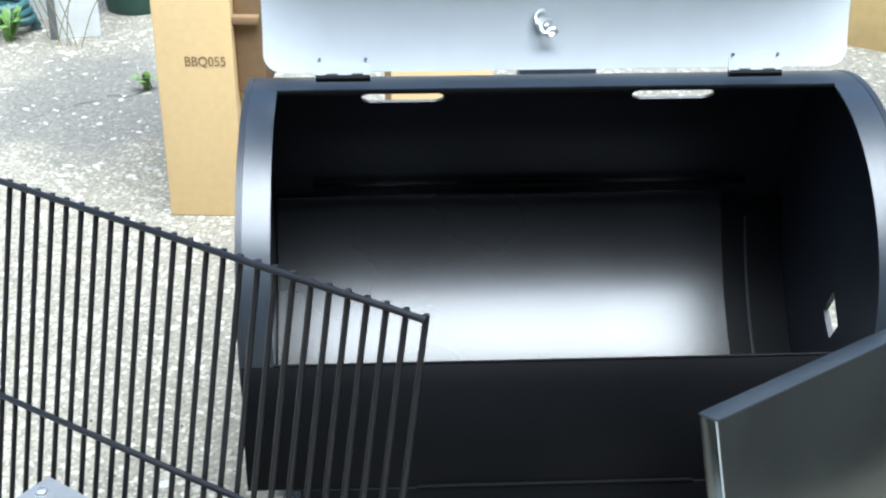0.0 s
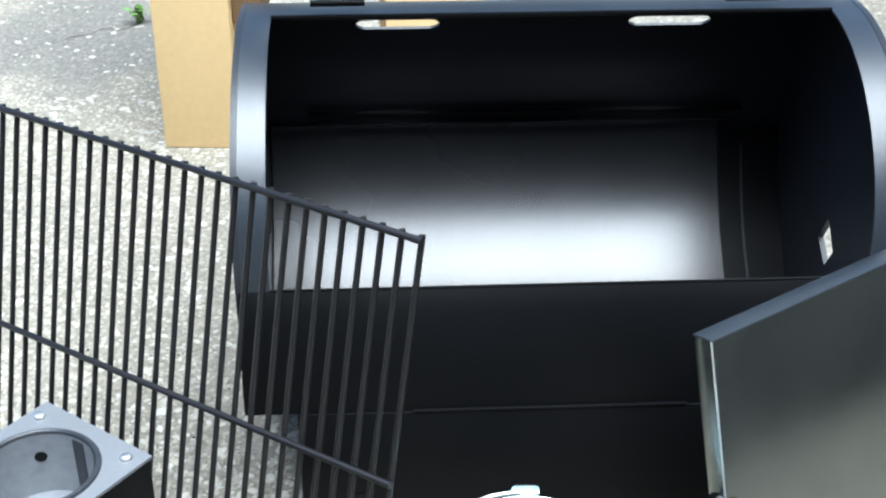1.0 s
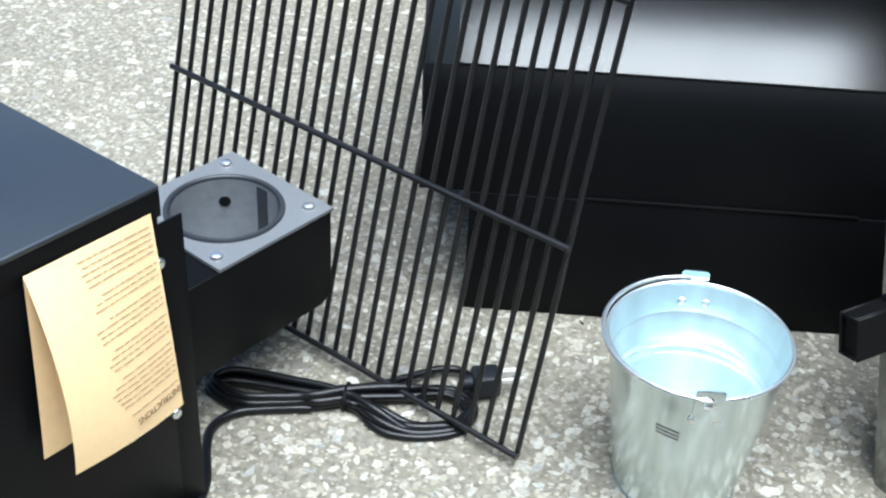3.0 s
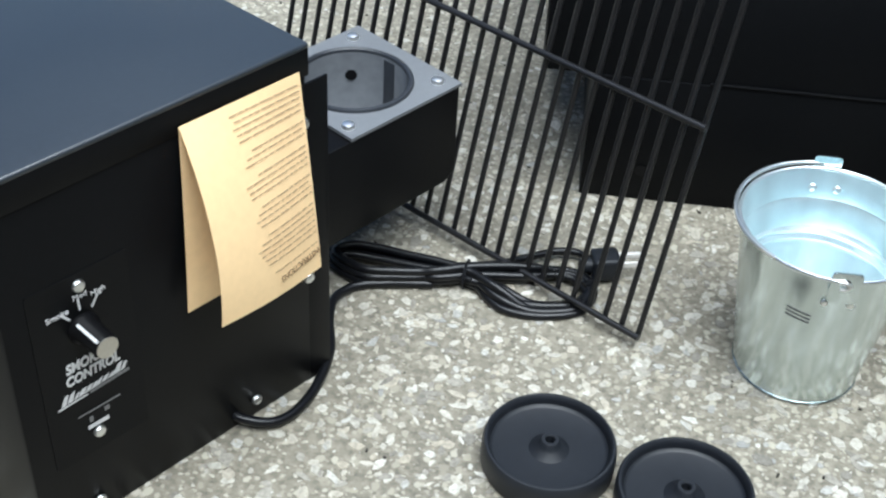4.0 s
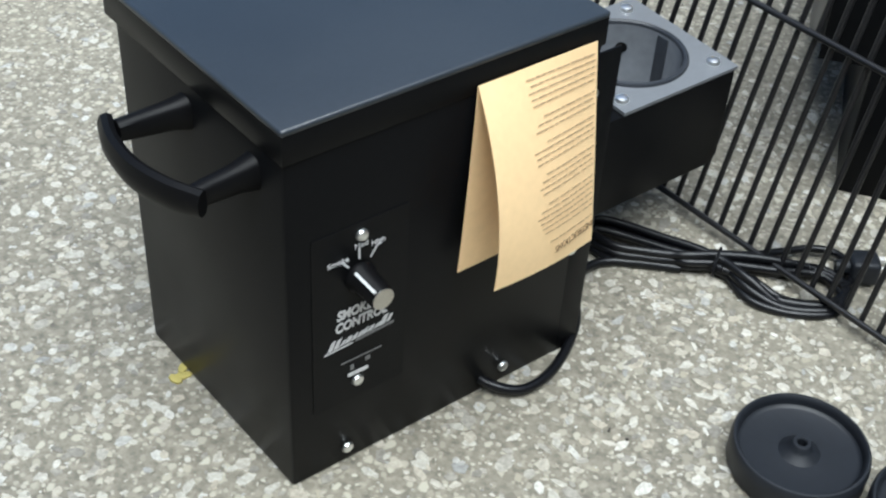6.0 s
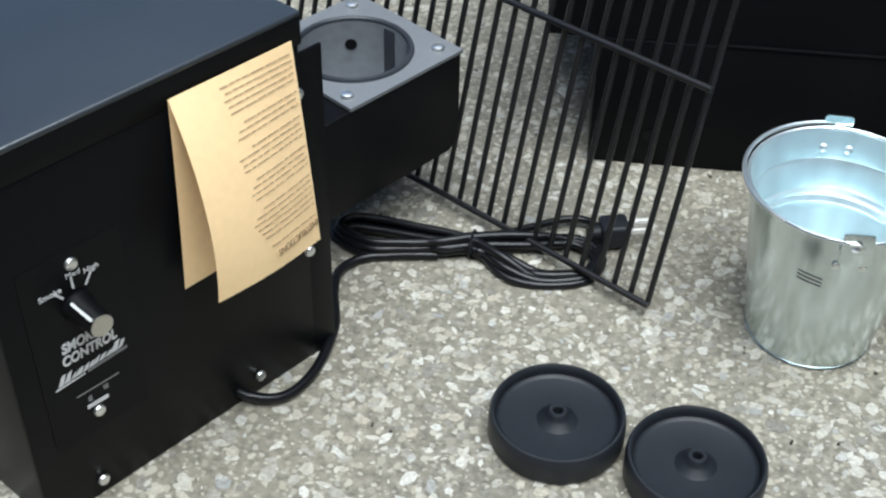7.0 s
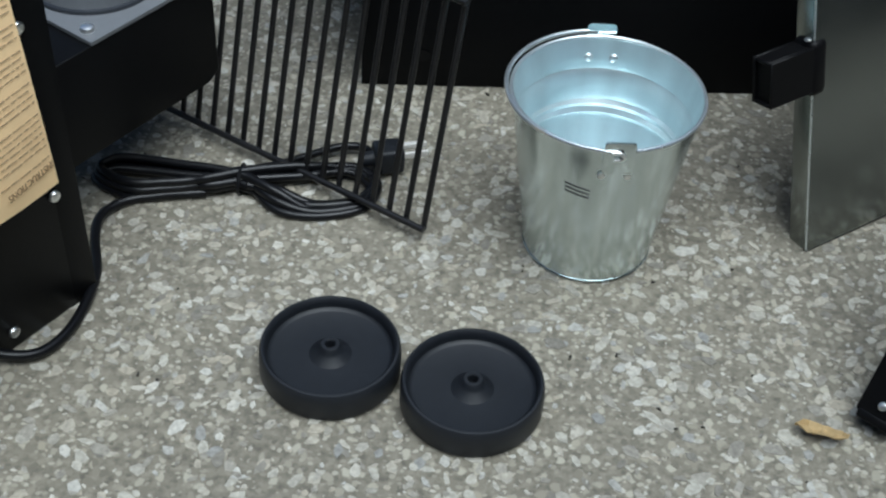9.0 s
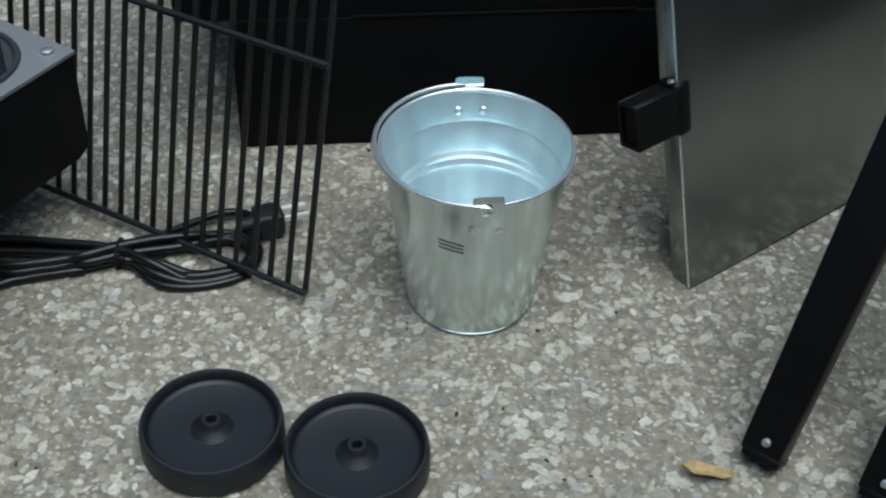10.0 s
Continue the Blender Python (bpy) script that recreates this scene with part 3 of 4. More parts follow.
part("corner_strip", box(0.246, 0.272, -0.0058, -0.0035, 0.0, 0.285, 0.0006), BLACK, hopper)
# flange plate with its round opening, made as rings out to the square
bm = bmesh.new()
n = 64
def square_at(k):
    a = 2 * math.pi * k / n
    c, s = math.cos(a), math.sin(a)
    x0, x1, y0, y1 = 0.342 - RC.x, AX1 + 0.001 - RC.x, AY0 - 0.001 - RC.y, AY1 - RC.y
    f = min((x1 if c > 0 else x0) / c if abs(c) > 1e-6 else 9, (y1 if s > 0 else y0) / s if abs(s) > 1e-6 else 9)
    return c * f, s * f
inner = [(0.0485 * math.cos(2 * math.pi * k / n), 0.0485 * math.sin(2 * math.pi * k / n)) for k in range(n)]
outer = [square_at(k) for k in range(n)]
for corner in ((0.342 - RC.x, AY0 - 0.001 - RC.y), (AX1 + 0.001 - RC.x, AY0 - 0.001 - RC.y), (AX1 + 0.001 - RC.x, AY1 - RC.y), (0.342 - RC.x, AY1 - RC.y)):
    k = min(range(n), key=lambda q: math.hypot(outer[q][0] - corner[0], outer[q][1] - corner[1]))
    outer[k] = corner
rings = [[bm.verts.new((x, y, z)) for x, y in pts] for pts, z in ((outer, 0), (outer, 0.003), (inner, 0.003), (inner, 0))]
for a, b in zip(rings, rings[1:] + rings[:1]):
    for k in range(n):
        bm.faces.new([a[k], a[(k + 1) % n], b[(k + 1) % n], b[k]])
flange = part("flange_plate", bm, GREY_PAINT, hopper, "grey flange plate with four bright bolts", m=pose(RC.x, RC.y, AZ - 0.001))
part("flange_ring", lathe([(0.0468, -0.004), (0.0468, 0.003), (0.0476, 0.0052), (0.0492, 0.0062), (0.0512, 0.0056), (0.0522, 0.004), (0.0524, 0.0025), (0.0478, -0.004)], 64, close=True), BLACK_SHELL, flange, "rolled black rim")
part("firepot", lathe([(0.0465, 0.003), (0.0465, -0.060), (0.0, -0.061), (0.0, -0.063), (0.049, -0.062), (0.049, 0.003)], 64, close=False), POT, flange, "dark grey round firepot cup")
# no openings are cut: black discs paint the darkness of the air holes
part("air_hole_shade", lathe([(0, 0), (0.0045, 0), (0.0055, 0.0008), (0, 0.001)], 16), PLASTIC, flange, m=pose(0, 0, 0, 0, 0, 50) @ pose(0.0462, 0, -0.020, 0, -90))
part("air_hole_shade", lathe([(0, 0), (0.0045, 0), (0.0055, 0.0008), (0, 0.001)], 16), PLASTIC, flange, m=pose(0, 0, 0, 0, 0, 128) @ pose(0.0462, 0, -0.020, 0, -90))
part("pot_rib", box(-0.0012, 0.0, -0.006, 0.006, -0.058, 0.001, 0.0004), BLACK_SHELL, flange, m=pose(0, 0, 0, 0, 0, 4) @ pose(0.0464, 0, 0))
for x, y in ((0.352, 0.060), (0.456, 0.060), (0.354, 0.162), (0.452, 0.163)):
    part("bolt", screw_mesh(0.0058, 0.004), CHROME, flange, m=pose(x - RC.x, y - RC.y, 0.003))

# instruction tag: a folded card hung over the front edge
tag = thing("instruction_tag", HOP, "folded tan instruction card hanging from the hopper's edge", "paper tag")
def flap(x0, x1, drop, lean, curl, wid):
    """drop, lean and curl at the two side edges."""
    out = []
    for k in range(13):
        s, line = k / 12, []
        for j in range(7):
            u = j / 6
            dr, le, cu = (a + (b - a) * u for a, b in (drop, lean, curl))
            line.append((x0 + (x1 - x0) * u + wid * s, -0.0095 - le * (1 - (1 - s) ** cu) - 0.003 * math.sin(math.pi * u) * s, 0.300 - dr * s))
        out.append(line)
    return out
part("rear_flap", sheet(flap(0.142, 0.243, (0.146, 0.140), (0.008, 0.004), (1.4, 1.0), -0.012), 0.0005), TAG, tag)
rows = flap(0.142, 0.243, (0.130, 0.142), (0.050, 0.036), (2.0, 1.05), -0.014)
front_flap = part("front_flap", sheet(rows, 0.0005), TAG, tag, "tan card with lines of small print")
def on_flap(u, s):
    """A place and frame on the front flap: u across, s down from the fold."""
    k, j = min(int(s * 12), 11), min(int(u * 6), 5)
    fu, fs = u * 6 - j, s * 12 - k
    P = [[Vector(q) for q in r[j:j + 2]] for r in rows[k:k + 2]]
    p = (P[0][0] * (1 - fu) + P[0][1] * fu) * (1 - fs) + (P[1][0] * (1 - fu) + P[1][1] * fu) * fs
    along = (P[0][1] - P[0][0]).normalized()
    down = (P[1][0] - P[0][0]).normalized()
    out = down.cross(along).normalized() * -1
    if out.y > 0:
        out = -out
    up = out.cross(along)
    return p, along, up, out
def flap_pose(u, s, lift):
    p, along, up, out = on_flap(u, s)
    m = Matrix((along, up, out)).transposed().to_4x4()
    m.translation = p + out * lift
    return m
rng = random.Random(4)
s = 0.05
while s < 0.86:
    gap = rng.random()
    start, end = 0.36 + rng.random() * 0.06, 0.97
    if gap < 0.18:
        s += 0.028
        start += 0.1
    if s > 0.70:
        start = 0.36 + (s - 0.7) * 0.9
    u = start
    while u < end - 0.02:
        w = min(0.03 + rng.random() * 0.09, end - u)
        part("text_bar", box(0, w * 0.101, -0.00042, 0.00042, 0, 0.0001), INK, front_flap, m=flap_pose(u, s, 0.0007), smooth=False)
        u += w + 0.012
    s += 0.030
lettering("title", "INSTRUCTIONS", 0.0068, INK_BOX, front_flap, flap_pose(0.975, 0.875, 0.0016) @ pose(0, 0, 0, 0, 0, 180))


# ---- power cord ----
cord = thing("power_cord", pose(0, 0, 0), "bundled black power cord with a three-prong plug, tied in the middle", "cord")
lead = smooth_path([(-0.352, 0.512, 0.014), (-0.330, 0.503, 0.012), (-0.304, 0.514, 0.006), (-0.289, 0.548, 0.005), (-0.288, 0.600, 0.005), (-0.300, 0.640, 0.006), (-0.303, 0.668, 0.006), (-0.289, 0.690, 0.005), (-0.262, 0.701, 0.005), (-0.225, 0.710, 0.005)], 8)
part("lead", tube(lead, 0.0042, 10), CORD, cord)
for k in range(5):
    w = k / 4
    low = 0.0039 + 0.0016 * (k % 2)
    high = 0.005 + 0.006 * (k % 3)
    loop = [(-0.190, 0.723 - 0.008 * w, high + 0.002), (-0.164, 0.697 + 0.018 * w, high), (-0.133, 0.693 + 0.016 * w, low), (-0.100, 0.703 + 0.015 * w, low),
            (-0.086 - 0.006 * w, 0.717 + 0.010 * w, low), (-0.083 - 0.006 * w, 0.742 - 0.006 * w, low + 0.002), (-0.105 - 0.004 * w, 0.757 - 0.008 * w, low + 0.005),
            (-0.147, 0.749 - 0.013 * w, high), (-0.190, 0.732 - 0.010 * w, high + 0.003), (-0.220, 0.716 - 0.006 * w, high + 0.003), (-0.236, 0.709 + 0.003 * w, high),
            (-0.258, 0.702 + 0.006 * w, high), (-0.287, 0.696 + 0.010 * w, high), (-0.322 + 0.012 * w, 0.716, high), (-0.305, 0.736 - 0.014 * w, high + 0.002),
            (-0.280, 0.741 - 0.016 * w, high), (-0.252, 0.737 - 0.013 * w, high), (-0.214, 0.730 - 0.009 * w, high + 0.002), (-0.190, 0.723 - 0.008 * w, high + 0.002)]
    part("cord_loop", tube(smooth_path(loop, 6), 0.0038, 10), CORD, cord)
tail = smooth_path([(-0.205, 0.728, 0.016), (-0.175, 0.744, 0.012), (-0.147, 0.765, 0.010), (-0.123, 0.782, 0.009), (-0.103, 0.785, 0.009), (-0.088, 0.772, 0.009), (-0.084, 0.750, 0.009), (-0.092, 0.738, 0.010)], 8)
part("cord_loop", tube(tail, 0.0038, 10), CORD, cord)
part("tie", tube([(-0.197, 0.723 + 0.016 * math.cos(t), 0.0125 + 0.0105 * math.sin(t)) for t in [0.4 * k for k in range(17)]], 0.0014, 8), CORD, cord)
plug = part("plug", box(-0.013, 0.013, -0.012, 0.012, 0.0, 0.024, 0.004, 3), RUBBER, cord, "dark grey moulded plug", m=pose(-0.077, 0.768, 0.003, 0, 0, 20))
part("plug_neck", lathe([(0, 0), (0.0055, 0), (0.0075, 0.012), (0, 0.0121)], 14), RUBBER, plug, m=pose(-0.024, 0, 0.012, 0, 90))
for y, z in ((-0.0068, 0.016), (0.0068, 0.016), (0.0, 0.0205)):
    part("prong", box(0.0125, 0.034, y - 0.0013, y + 0.0013, z - 0.0028, z + 0.0028, 0.0005), PRONG, plug)


# ---- cooking grate ----
gw = Vector((-0.880, 0.475, 0.0)).normalized()
gu = Vector((0.045, 0.083, 0.392))
gu = (gu - gw * gu.dot(gw)).normalized()
gn = gw.cross(gu)
gm = Matrix((gw, gu, gn)).transposed().to_4x4()
gm.translation = (-0.0395, 0.6795, 0.014)
grate = thing("cooking_grate", gm, "black wire cooking grate standing on edge", "grate", group="")
GW, GH, BARS = 0.452, 0.401, 26
for y in (0.0, GH / 2 - 0.002, GH):
    part("cross_rod", tube([(-0.003, y, 0), (GW + 0.003, y, 0)], 0.0030, 10), WIRE, grate)
bar_me = None
for k in range(BARS + 1):
    x = GW * k / BARS
    if bar_me is None:
        b0 = part("bar", tube([(0, -0.002, 0.0), (0, GH + 0.0028, 0.0)], 0.0026, 10), WIRE, grate, m=pose(x, 0, 0.0046))
        bar_me = b0.data
    else:
        ob = new("bar", bar_me)
        ob.parent = grate
        ob.matrix_basis = pose(x, 0, 0.0046)


# ---- ash bucket ----
bucket = thing("bucket", pose(0.097, 0.700, 0, 0, 0, 8), "small galvanized steel bucket with folded-down wire bail", "bucket")
prof = [(0, 0.004), (0.046, 0.004), (0.050, 0.001), (0.052, 0.001), (0.0525, 0.004), (0.0530, 0.008), (0.0708, 0.138), (0.0730, 0.149), (0.0736, 0.1515), (0.0724, 0.1515), (0.0714, 0.147), (0.0690, 0.138),
        (0.0675, 0.128), (0.0680, 0.126), (0.0666, 0.124), (0.0640, 0.101), (0.0648, 0.098), (0.0626, 0.095), (0.0636, 0.091), (0.0614, 0.087), (0.0620, 0.084), (0.0604, 0.080), (0.0512, 0.009), (0.0485, 0.0055), (0, 0.0055)]
part("pail", lathe(prof[:10], 96), GALV, bucket)
part("inner_wall", lathe(prof[9:], 96), GALV_IN, bucket, "zinc inside with sky light in its pale colour and pressed rings")
part("rim", tube([(0.0736 * math.cos(radians(a)), 0.0736 * math.sin(radians(a)), 0.1520) for a in range(0, 361, 4)], 0.0017, 8), ZINC, bucket, "bright rolled rim")
part("foot_ring", tube([(0.0518 * math.cos(radians(a)), 0.0518 * math.sin(radians(a)), 0.0022) for a in range(0, 361, 5)], 0.0016, 8), GALV, bucket)
for ang in (-92, 86):
    ear = part("ear", prism(round_rect(-0.0115, 0.0115, -0.016, 0.0125, 0.003), 0, 0.0016, 0.0004), GALV, bucket, m=pose(0, 0, 0, 0, 0, ang) @ pose(0.0760, 0, 0.150, 90, 0, 90))
    part("bail_hole", lathe([(0, 0), (0.0026, 0), (0.0026, 0.0004), (0, 0.0004)], 14), RECESS_SHADE, ear, m=pose(0, 0.005, 0.0016))
    for y in (-0.007, 0.007):
        part("rivet", screw_mesh(0.003, 0.002), CHROME, bucket, m=pose(0, 0, 0, 0, 0, ang) @ pose(0.0692, y * 1.4, 0.1265, 90, 0, 90))
bail = [(0.0776 * math.cos(radians(a)), 0.0776 * math.sin(radians(a)), 0.1545 + 0.001 * math.sin(radians(a - 88))) for a in range(88, 270, 6)]
part("bail", tube(bail, 0.0018, 8), ZINC, bucket, "bright wire bail")
hook = [(0.0783, -0.006, 0.1545), (0.0790, -0.001, 0.1548), (0.0793, 0.003, 0.1520), (0.0790, 0.0005, 0.1490), (0.0788, -0.004, 0.1485)]
part("bail_hook", tube(smooth_path(hook, 5), 0.0015, 8), CHROME, bucket, m=pose(0, 0, 0, 0, 0, -92))
for y in (-0.011, 0.009):
    part("rivet", screw_mesh(0.0036, 0.003), CHROME, bucket, m=pose(0, 0, 0, 0, 0, 86) @ pose(0.0684, y, 0.136, 90, 0, -90))
for k in range(3):
    line = []
    for q in range(9):
        a, z = radians(-122 + 2.1 * q), 0.1105 - 0.0040 * k - 0.00035 * q
        r = 0.0530 + 0.0178 * (z - 0.008) / 0.130 + 0.0001
        line.append((r * math.cos(a), r * math.sin(a), z))
    part("embossed_bar", tube(line, 0.0006, 6), RECESS_SHADE, bucket)


# ---- wheels ----
def wheel(m):
    w = thing("wheel", m, "black rubber-rimmed plastic wheel lying flat on the concrete", "wheel", group="pair of loose wheels")
    part("tyre", lathe([(0.0435, 0.003), (0.047, 0.0), (0.0505, 0.001), (0.0524, 0.005), (0.0524, 0.020), (0.0518, 0.0245), (0.0506, 0.0266), (0.0490, 0.0268), (0.0476, 0.0254), (0.0467, 0.0220), (0.0463, 0.018)], 80, close=True), RUBBER, w)
    part("disc", lathe([(0, 0.006), (0.0466, 0.006), (0.0466, 0.0190), (0.0452, 0.0174), (0.0430, 0.0166), (0.0150, 0.0172), (0.0, 0.0172)], 80), RUBBER, w)
    hub = part("hub", lathe([(0.0036, 0.012), (0.0036, 0.0268), (0.0044, 0.0278), (0.0066, 0.0278), (0.0074, 0.0270), (0.0084, 0.0240), (0.0104, 0.0215), (0.0158, 0.0172), (0.0158, 0.012)], 40, close=True), RUBBER, w)
    # black disc across the hub's hole, painting the dark of its depth
    part("bore_shade", lathe([(0, 0.020), (0.0037, 0.020), (0.0037, 0.0205), (0, 0.0206)], 20), PLASTIC, hub)
    return w


first_wheel = wheel(pose(-0.091, 0.530, 0, 0, 0, 5))
copy_thing(first_wheel, pose(0.0155, 0.5095, 0, 0, 0, -20))


# ---- steel pan leaning at the drum ----
pt = Vector((0.805, 0.593, 0)).normalized()
pe = Vector((-0.0535, 0.0615, 0.3165)).normalized()
pt = (pt - pe * pe.dot(pt)).normalized()
pnrm = pt.cross(pe)
pm = Matrix((pt, pe, pnrm)).transposed().to_4x4()
pm.translation = (0.282, 0.709, 0.0)
pan = thing("drip_pan", pm, "grey steel drip pan leaning on edge against the drum", "pan")
PL, PH, PT = 0.40, 0.327, 0.021
part("face", box(0, PL, 0.0015, PH, -0.002, 0.0, 0.0008), STEEL, pan, "dull grey steel face with faint swirls")
part("side_flange", box(0.0, 0.0018, 0.0015, PH, -PT, -0.0015, 0.0006), STEEL, pan)
part("side_flange", box(PL - 0.0018, PL, 0.0015, PH, -PT, -0.0015, 0.0006), STEEL, pan)
part("top_flange", box(-0.0008, PL, PH - 0.0002, PH + 0.0016, -PT, 0.0004, 0.0006), BLACK_SKYLIT, pan, "dark folded top flange")
part("bottom_flange", box(0.0005, PL, 0.0, 0.0016, -PT, -0.0008, 0.0006), BLACK_SKYLIT, pan)
# thin tubes in brighter metal draw the highlight along the pan's edges
part("edge_glint", tube([(0.0, 0.002, -0.0015), (0.0, PH, -0.0015)], 0.0009, 8), ZINC, pan)
part("edge_glint", tube([(0.0, PH + 0.0006, -0.0008), (PL, PH + 0.0006, -0.0008)], 0.0009, 8), ZINC, pan)
# square black bracket on its edge
bracket = part("bracket_plate", box(-0.006, 0.012, 0.143, 0.190, -0.020, 0.003, 0.006, 3), PLASTIC, pan, "black bracket plate")
bm = bmesh.new()
for a, b, c, d in ((-0.020, -0.017, 0.147, 0.185), (-0.001, 0.002, 0.147, 0.185), (-0.0171, -0.0009, 0.147, 0.150), (-0.0171, -0.0009, 0.182, 0.185), (-0.0171, -0.0009, 0.149, 0.183)):
    box(-0.046 if d - c < 0.03 or b - a < 0.01 else -0.043, 0.004, c, d, a, b, 0.0008, 1, bm)
part("square_tube", bm, PLASTIC, bracket, "open square black tube")
part("bracket_screw", screw_mesh(0.003, 0.002), CHROME, bracket, m=pose(-0.004, 0.190, -0.004, -90))


# ---- loose legs leaning at the pan ----
def leg(foot, top):
    f, t = Vector(foot), Vector(top)
    way = (t - f).normalized()
    side = way.cross(Vector((0, 0, 1))).normalized()
    up = side.cross(way)
    m = Matrix((way, -side, up)).transposed().to_4x4()
    m.translation = f
    ob = thing("metal_leg", m, "black square-tube leg with its foot on the concrete", "leg", group="loose smoker legs")
    far = (t - f).length * 1.3
    bm = bmesh.new()
    ends = [[bm.verts.new((x, y * w, z)) for y, z in ((-0.014, 0.0), (0.017, 0.0), (0.017, 0.026), (-0.014, 0.026))] for x, w in ((0.004, 1.0), (far, 1.55))]
    bm.faces.new(ends[0])
    bm.faces.new(ends[1][::-1])
    for k in range(4):
        bm.faces.new([ends[0][k - 1], ends[0][k], ends[1][k], ends[1][k - 1]])
    bmesh.ops.bevel(bm, geom=bm.edges[:], offset=0.003, segments=2, profile=0.5, affect='EDGES')
    part("leg_tube", bm, BLACK, ob)
    part("end_cap", box(-0.0, 0.008, -0.0145, 0.0145, -0.0005, 0.0265, 0.002), PLASTIC, ob)
    part("screw", screw_mesh(0.0035, 0.002), CHROME, ob, m=pose(0.016, 0.0, 0.026))
    return ob


leg((0.316, 0.529, 0.001), (0.436, 0.686, 0.300))
leg((0.393, 0.494, 0.001), (0.513, 0.651, 0.300))


# ---- boxes behind ----
carton = thing("shipping_carton", pose(-0.443, 1.700, 0, 0, 0, 2), "tan cardboard shipping carton standing upright behind the drum", "box")
part("carton_body", box(0.0, 0.112, 0.0, 0.30, 0.0, 0.52, 0.003), CARD, carton)
lettering("carton_print", "BBQ055", 0.0205, INK_BOX, carton, pose(0.041, -0.0006, 0.240, 90), squeeze=0.85)
carton2 = thing("opened_carton", pose(-0.112, 1.742, 0, 0, 0, 2), "tan cardboard carton with a dark bar at its left edge behind the drum", "box")
part("carton_body", box(0.001, 0.150, 0.0, 0.26, 0.0, 0.262, 0.003), CARD, carton2)
part("dark_bar", box(-0.008, 0.001, 0.004, 0.25, 0.0, 0.258, 0.001), CARD_DARK, carton2, "dark brown upright bar")
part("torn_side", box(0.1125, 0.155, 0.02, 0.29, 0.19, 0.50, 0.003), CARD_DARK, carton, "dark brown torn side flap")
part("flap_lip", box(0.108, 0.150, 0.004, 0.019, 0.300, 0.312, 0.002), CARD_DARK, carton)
crate = thing("dark_block", pose(0.075, 1.72, 0, 0, 0, 2), "dark grey packing block behind the drum", "packing")
part("block_body", box(0.0, 0.11, 0.0, 0.10, 0.0, 0.262, 0.004), BLACK_SKYLIT, crate)
board = thing("timber_offcut", pose(0.726, 2.553, 0, 0, 0, -28), "pale yellow timber offcut standing on the drive", "timber")
part("plank", box(0.0, 0.16, 0.0, 0.07, 0.0, 0.26, 0.003), TIMBER, board, m=Matrix(((1, 0, 0.28, 0), (0, 1, 0.1, 0), (0, 0, 1, 0), (0, 0, 0, 1))))


# ---- far clutter at the edge of the drive ----
shed = thing("white_panel", pose(-0.86, 2.47, 0, 0, 0, 14), "white painted panel with a grey edge post at the drive's edge", "panel")
part("panel_sheet", box(0.0, 0.085, 0.0, 0.02, 0.0, 0.6, 0.002), WHITE_PAINT, shed)
part("edge_post", box(-0.014, 0.0, -0.006, 0.026, 0.0, 0.6, 0.002), GREY_PAINT, shed)
shed2 = thing("white_panel", pose(-1.30, 2.575, 0, 0, 0, 2), "white painted board wall standing behind the weeds", "panel")
part("panel_sheet", box(0.0, 0.41, 0.0, 0.02, 0.0, 0.8, 0.002), WHITE_PAINT, shed2)
bin_ = thing("green_bin", pose(-0.755, 2.69, 0), "dark green plastic bin at the drive's edge", "bin")
part("bin_body", lathe([(0, 0), (0.062, 0), (0.066, 0.01), (0.078, 0.32), (0.083, 0.325), (0.083, 0.34), (0.074, 0.34), (0.062, 0.02), (0, 0.02)], 40), GREEN, bin_)
hose = thing("garden_hose", pose(-0.97, 2.52, 0), "teal garden hose in loose coils by the white wall", "hose")
pts = [(0.07 * math.cos(k * 0.55) * (1 - k * 0.008) - 0.02, 0.035 * math.sin(k * 0.55), 0.012 + 0.0013 * k) for k in range(40)]
part("hose_coil", tube(smooth_path(pts, 3), 0.009, 8), TEAL, hose)


def weed(at, n, size, material, label, upright=0.5, seed=1):
    r = random.Random(seed)
    ob = thing("weed", pose(*at), label, "weed")
    for k in range(n):
        a, lean, h = r.uniform(0, 6.28), r.uniform(0.2, 1.0) * (1 - upright), size * r.uniform(0.5, 1.0)
        tip = Vector((math.cos(a) * lean * size, math.sin(a) * lean * size, h * (0.35 + upright)))
        base = Vector((r.uniform(-0.008, 0.008), r.uniform(-0.008, 0.008), 0))
        mid = base.lerp(tip, 0.55) + Vector((0, 0, size * 0.18))
        side = Vector((-math.sin(a), math.cos(a), 0)) * size * r.uniform(0.07, 0.14)
        bm = bmesh.new()
        vs = [bm.verts.new(p) for p in (base - side * 0.2, base + side * 0.2, mid + side, tip, mid - side)]
        c = bm.verts.new(mid + Vector((0, 0, size * 0.03)))
        for i in range(5):
            bm.faces.new([vs[i], vs[(i + 1) % 5], c])
        part("leaf", bm, material, ob)
    return ob


weed((-0.609, 2.205, 0), 11, 0.055, LEAF, "small green weed growing from a crack", 0.35, 3)
weed((-0.955, 2.455, 0), 14, 0.09, LEAF, "green weed by the white panel", 0.5, 5)
twigs = thing("dry_stalks", pose(-0.83, 2.43, 0), "thin dry stalks leaning by the white panel", "stalks")
rng = random.Random(8)
for k in range(7):
    a = rng.uniform(-0.09, 0.10)
    part("stalk", tube(smooth_path([(0.01 * k - 0.03, 0, 0), (0.01 * k - 0.03 + a * 0.4, -0.01, 0.09), (0.01 * k - 0.03 + a * 1.3, -0.02, 0.22)], 4), 0.0011, 6), TWIG, twigs)
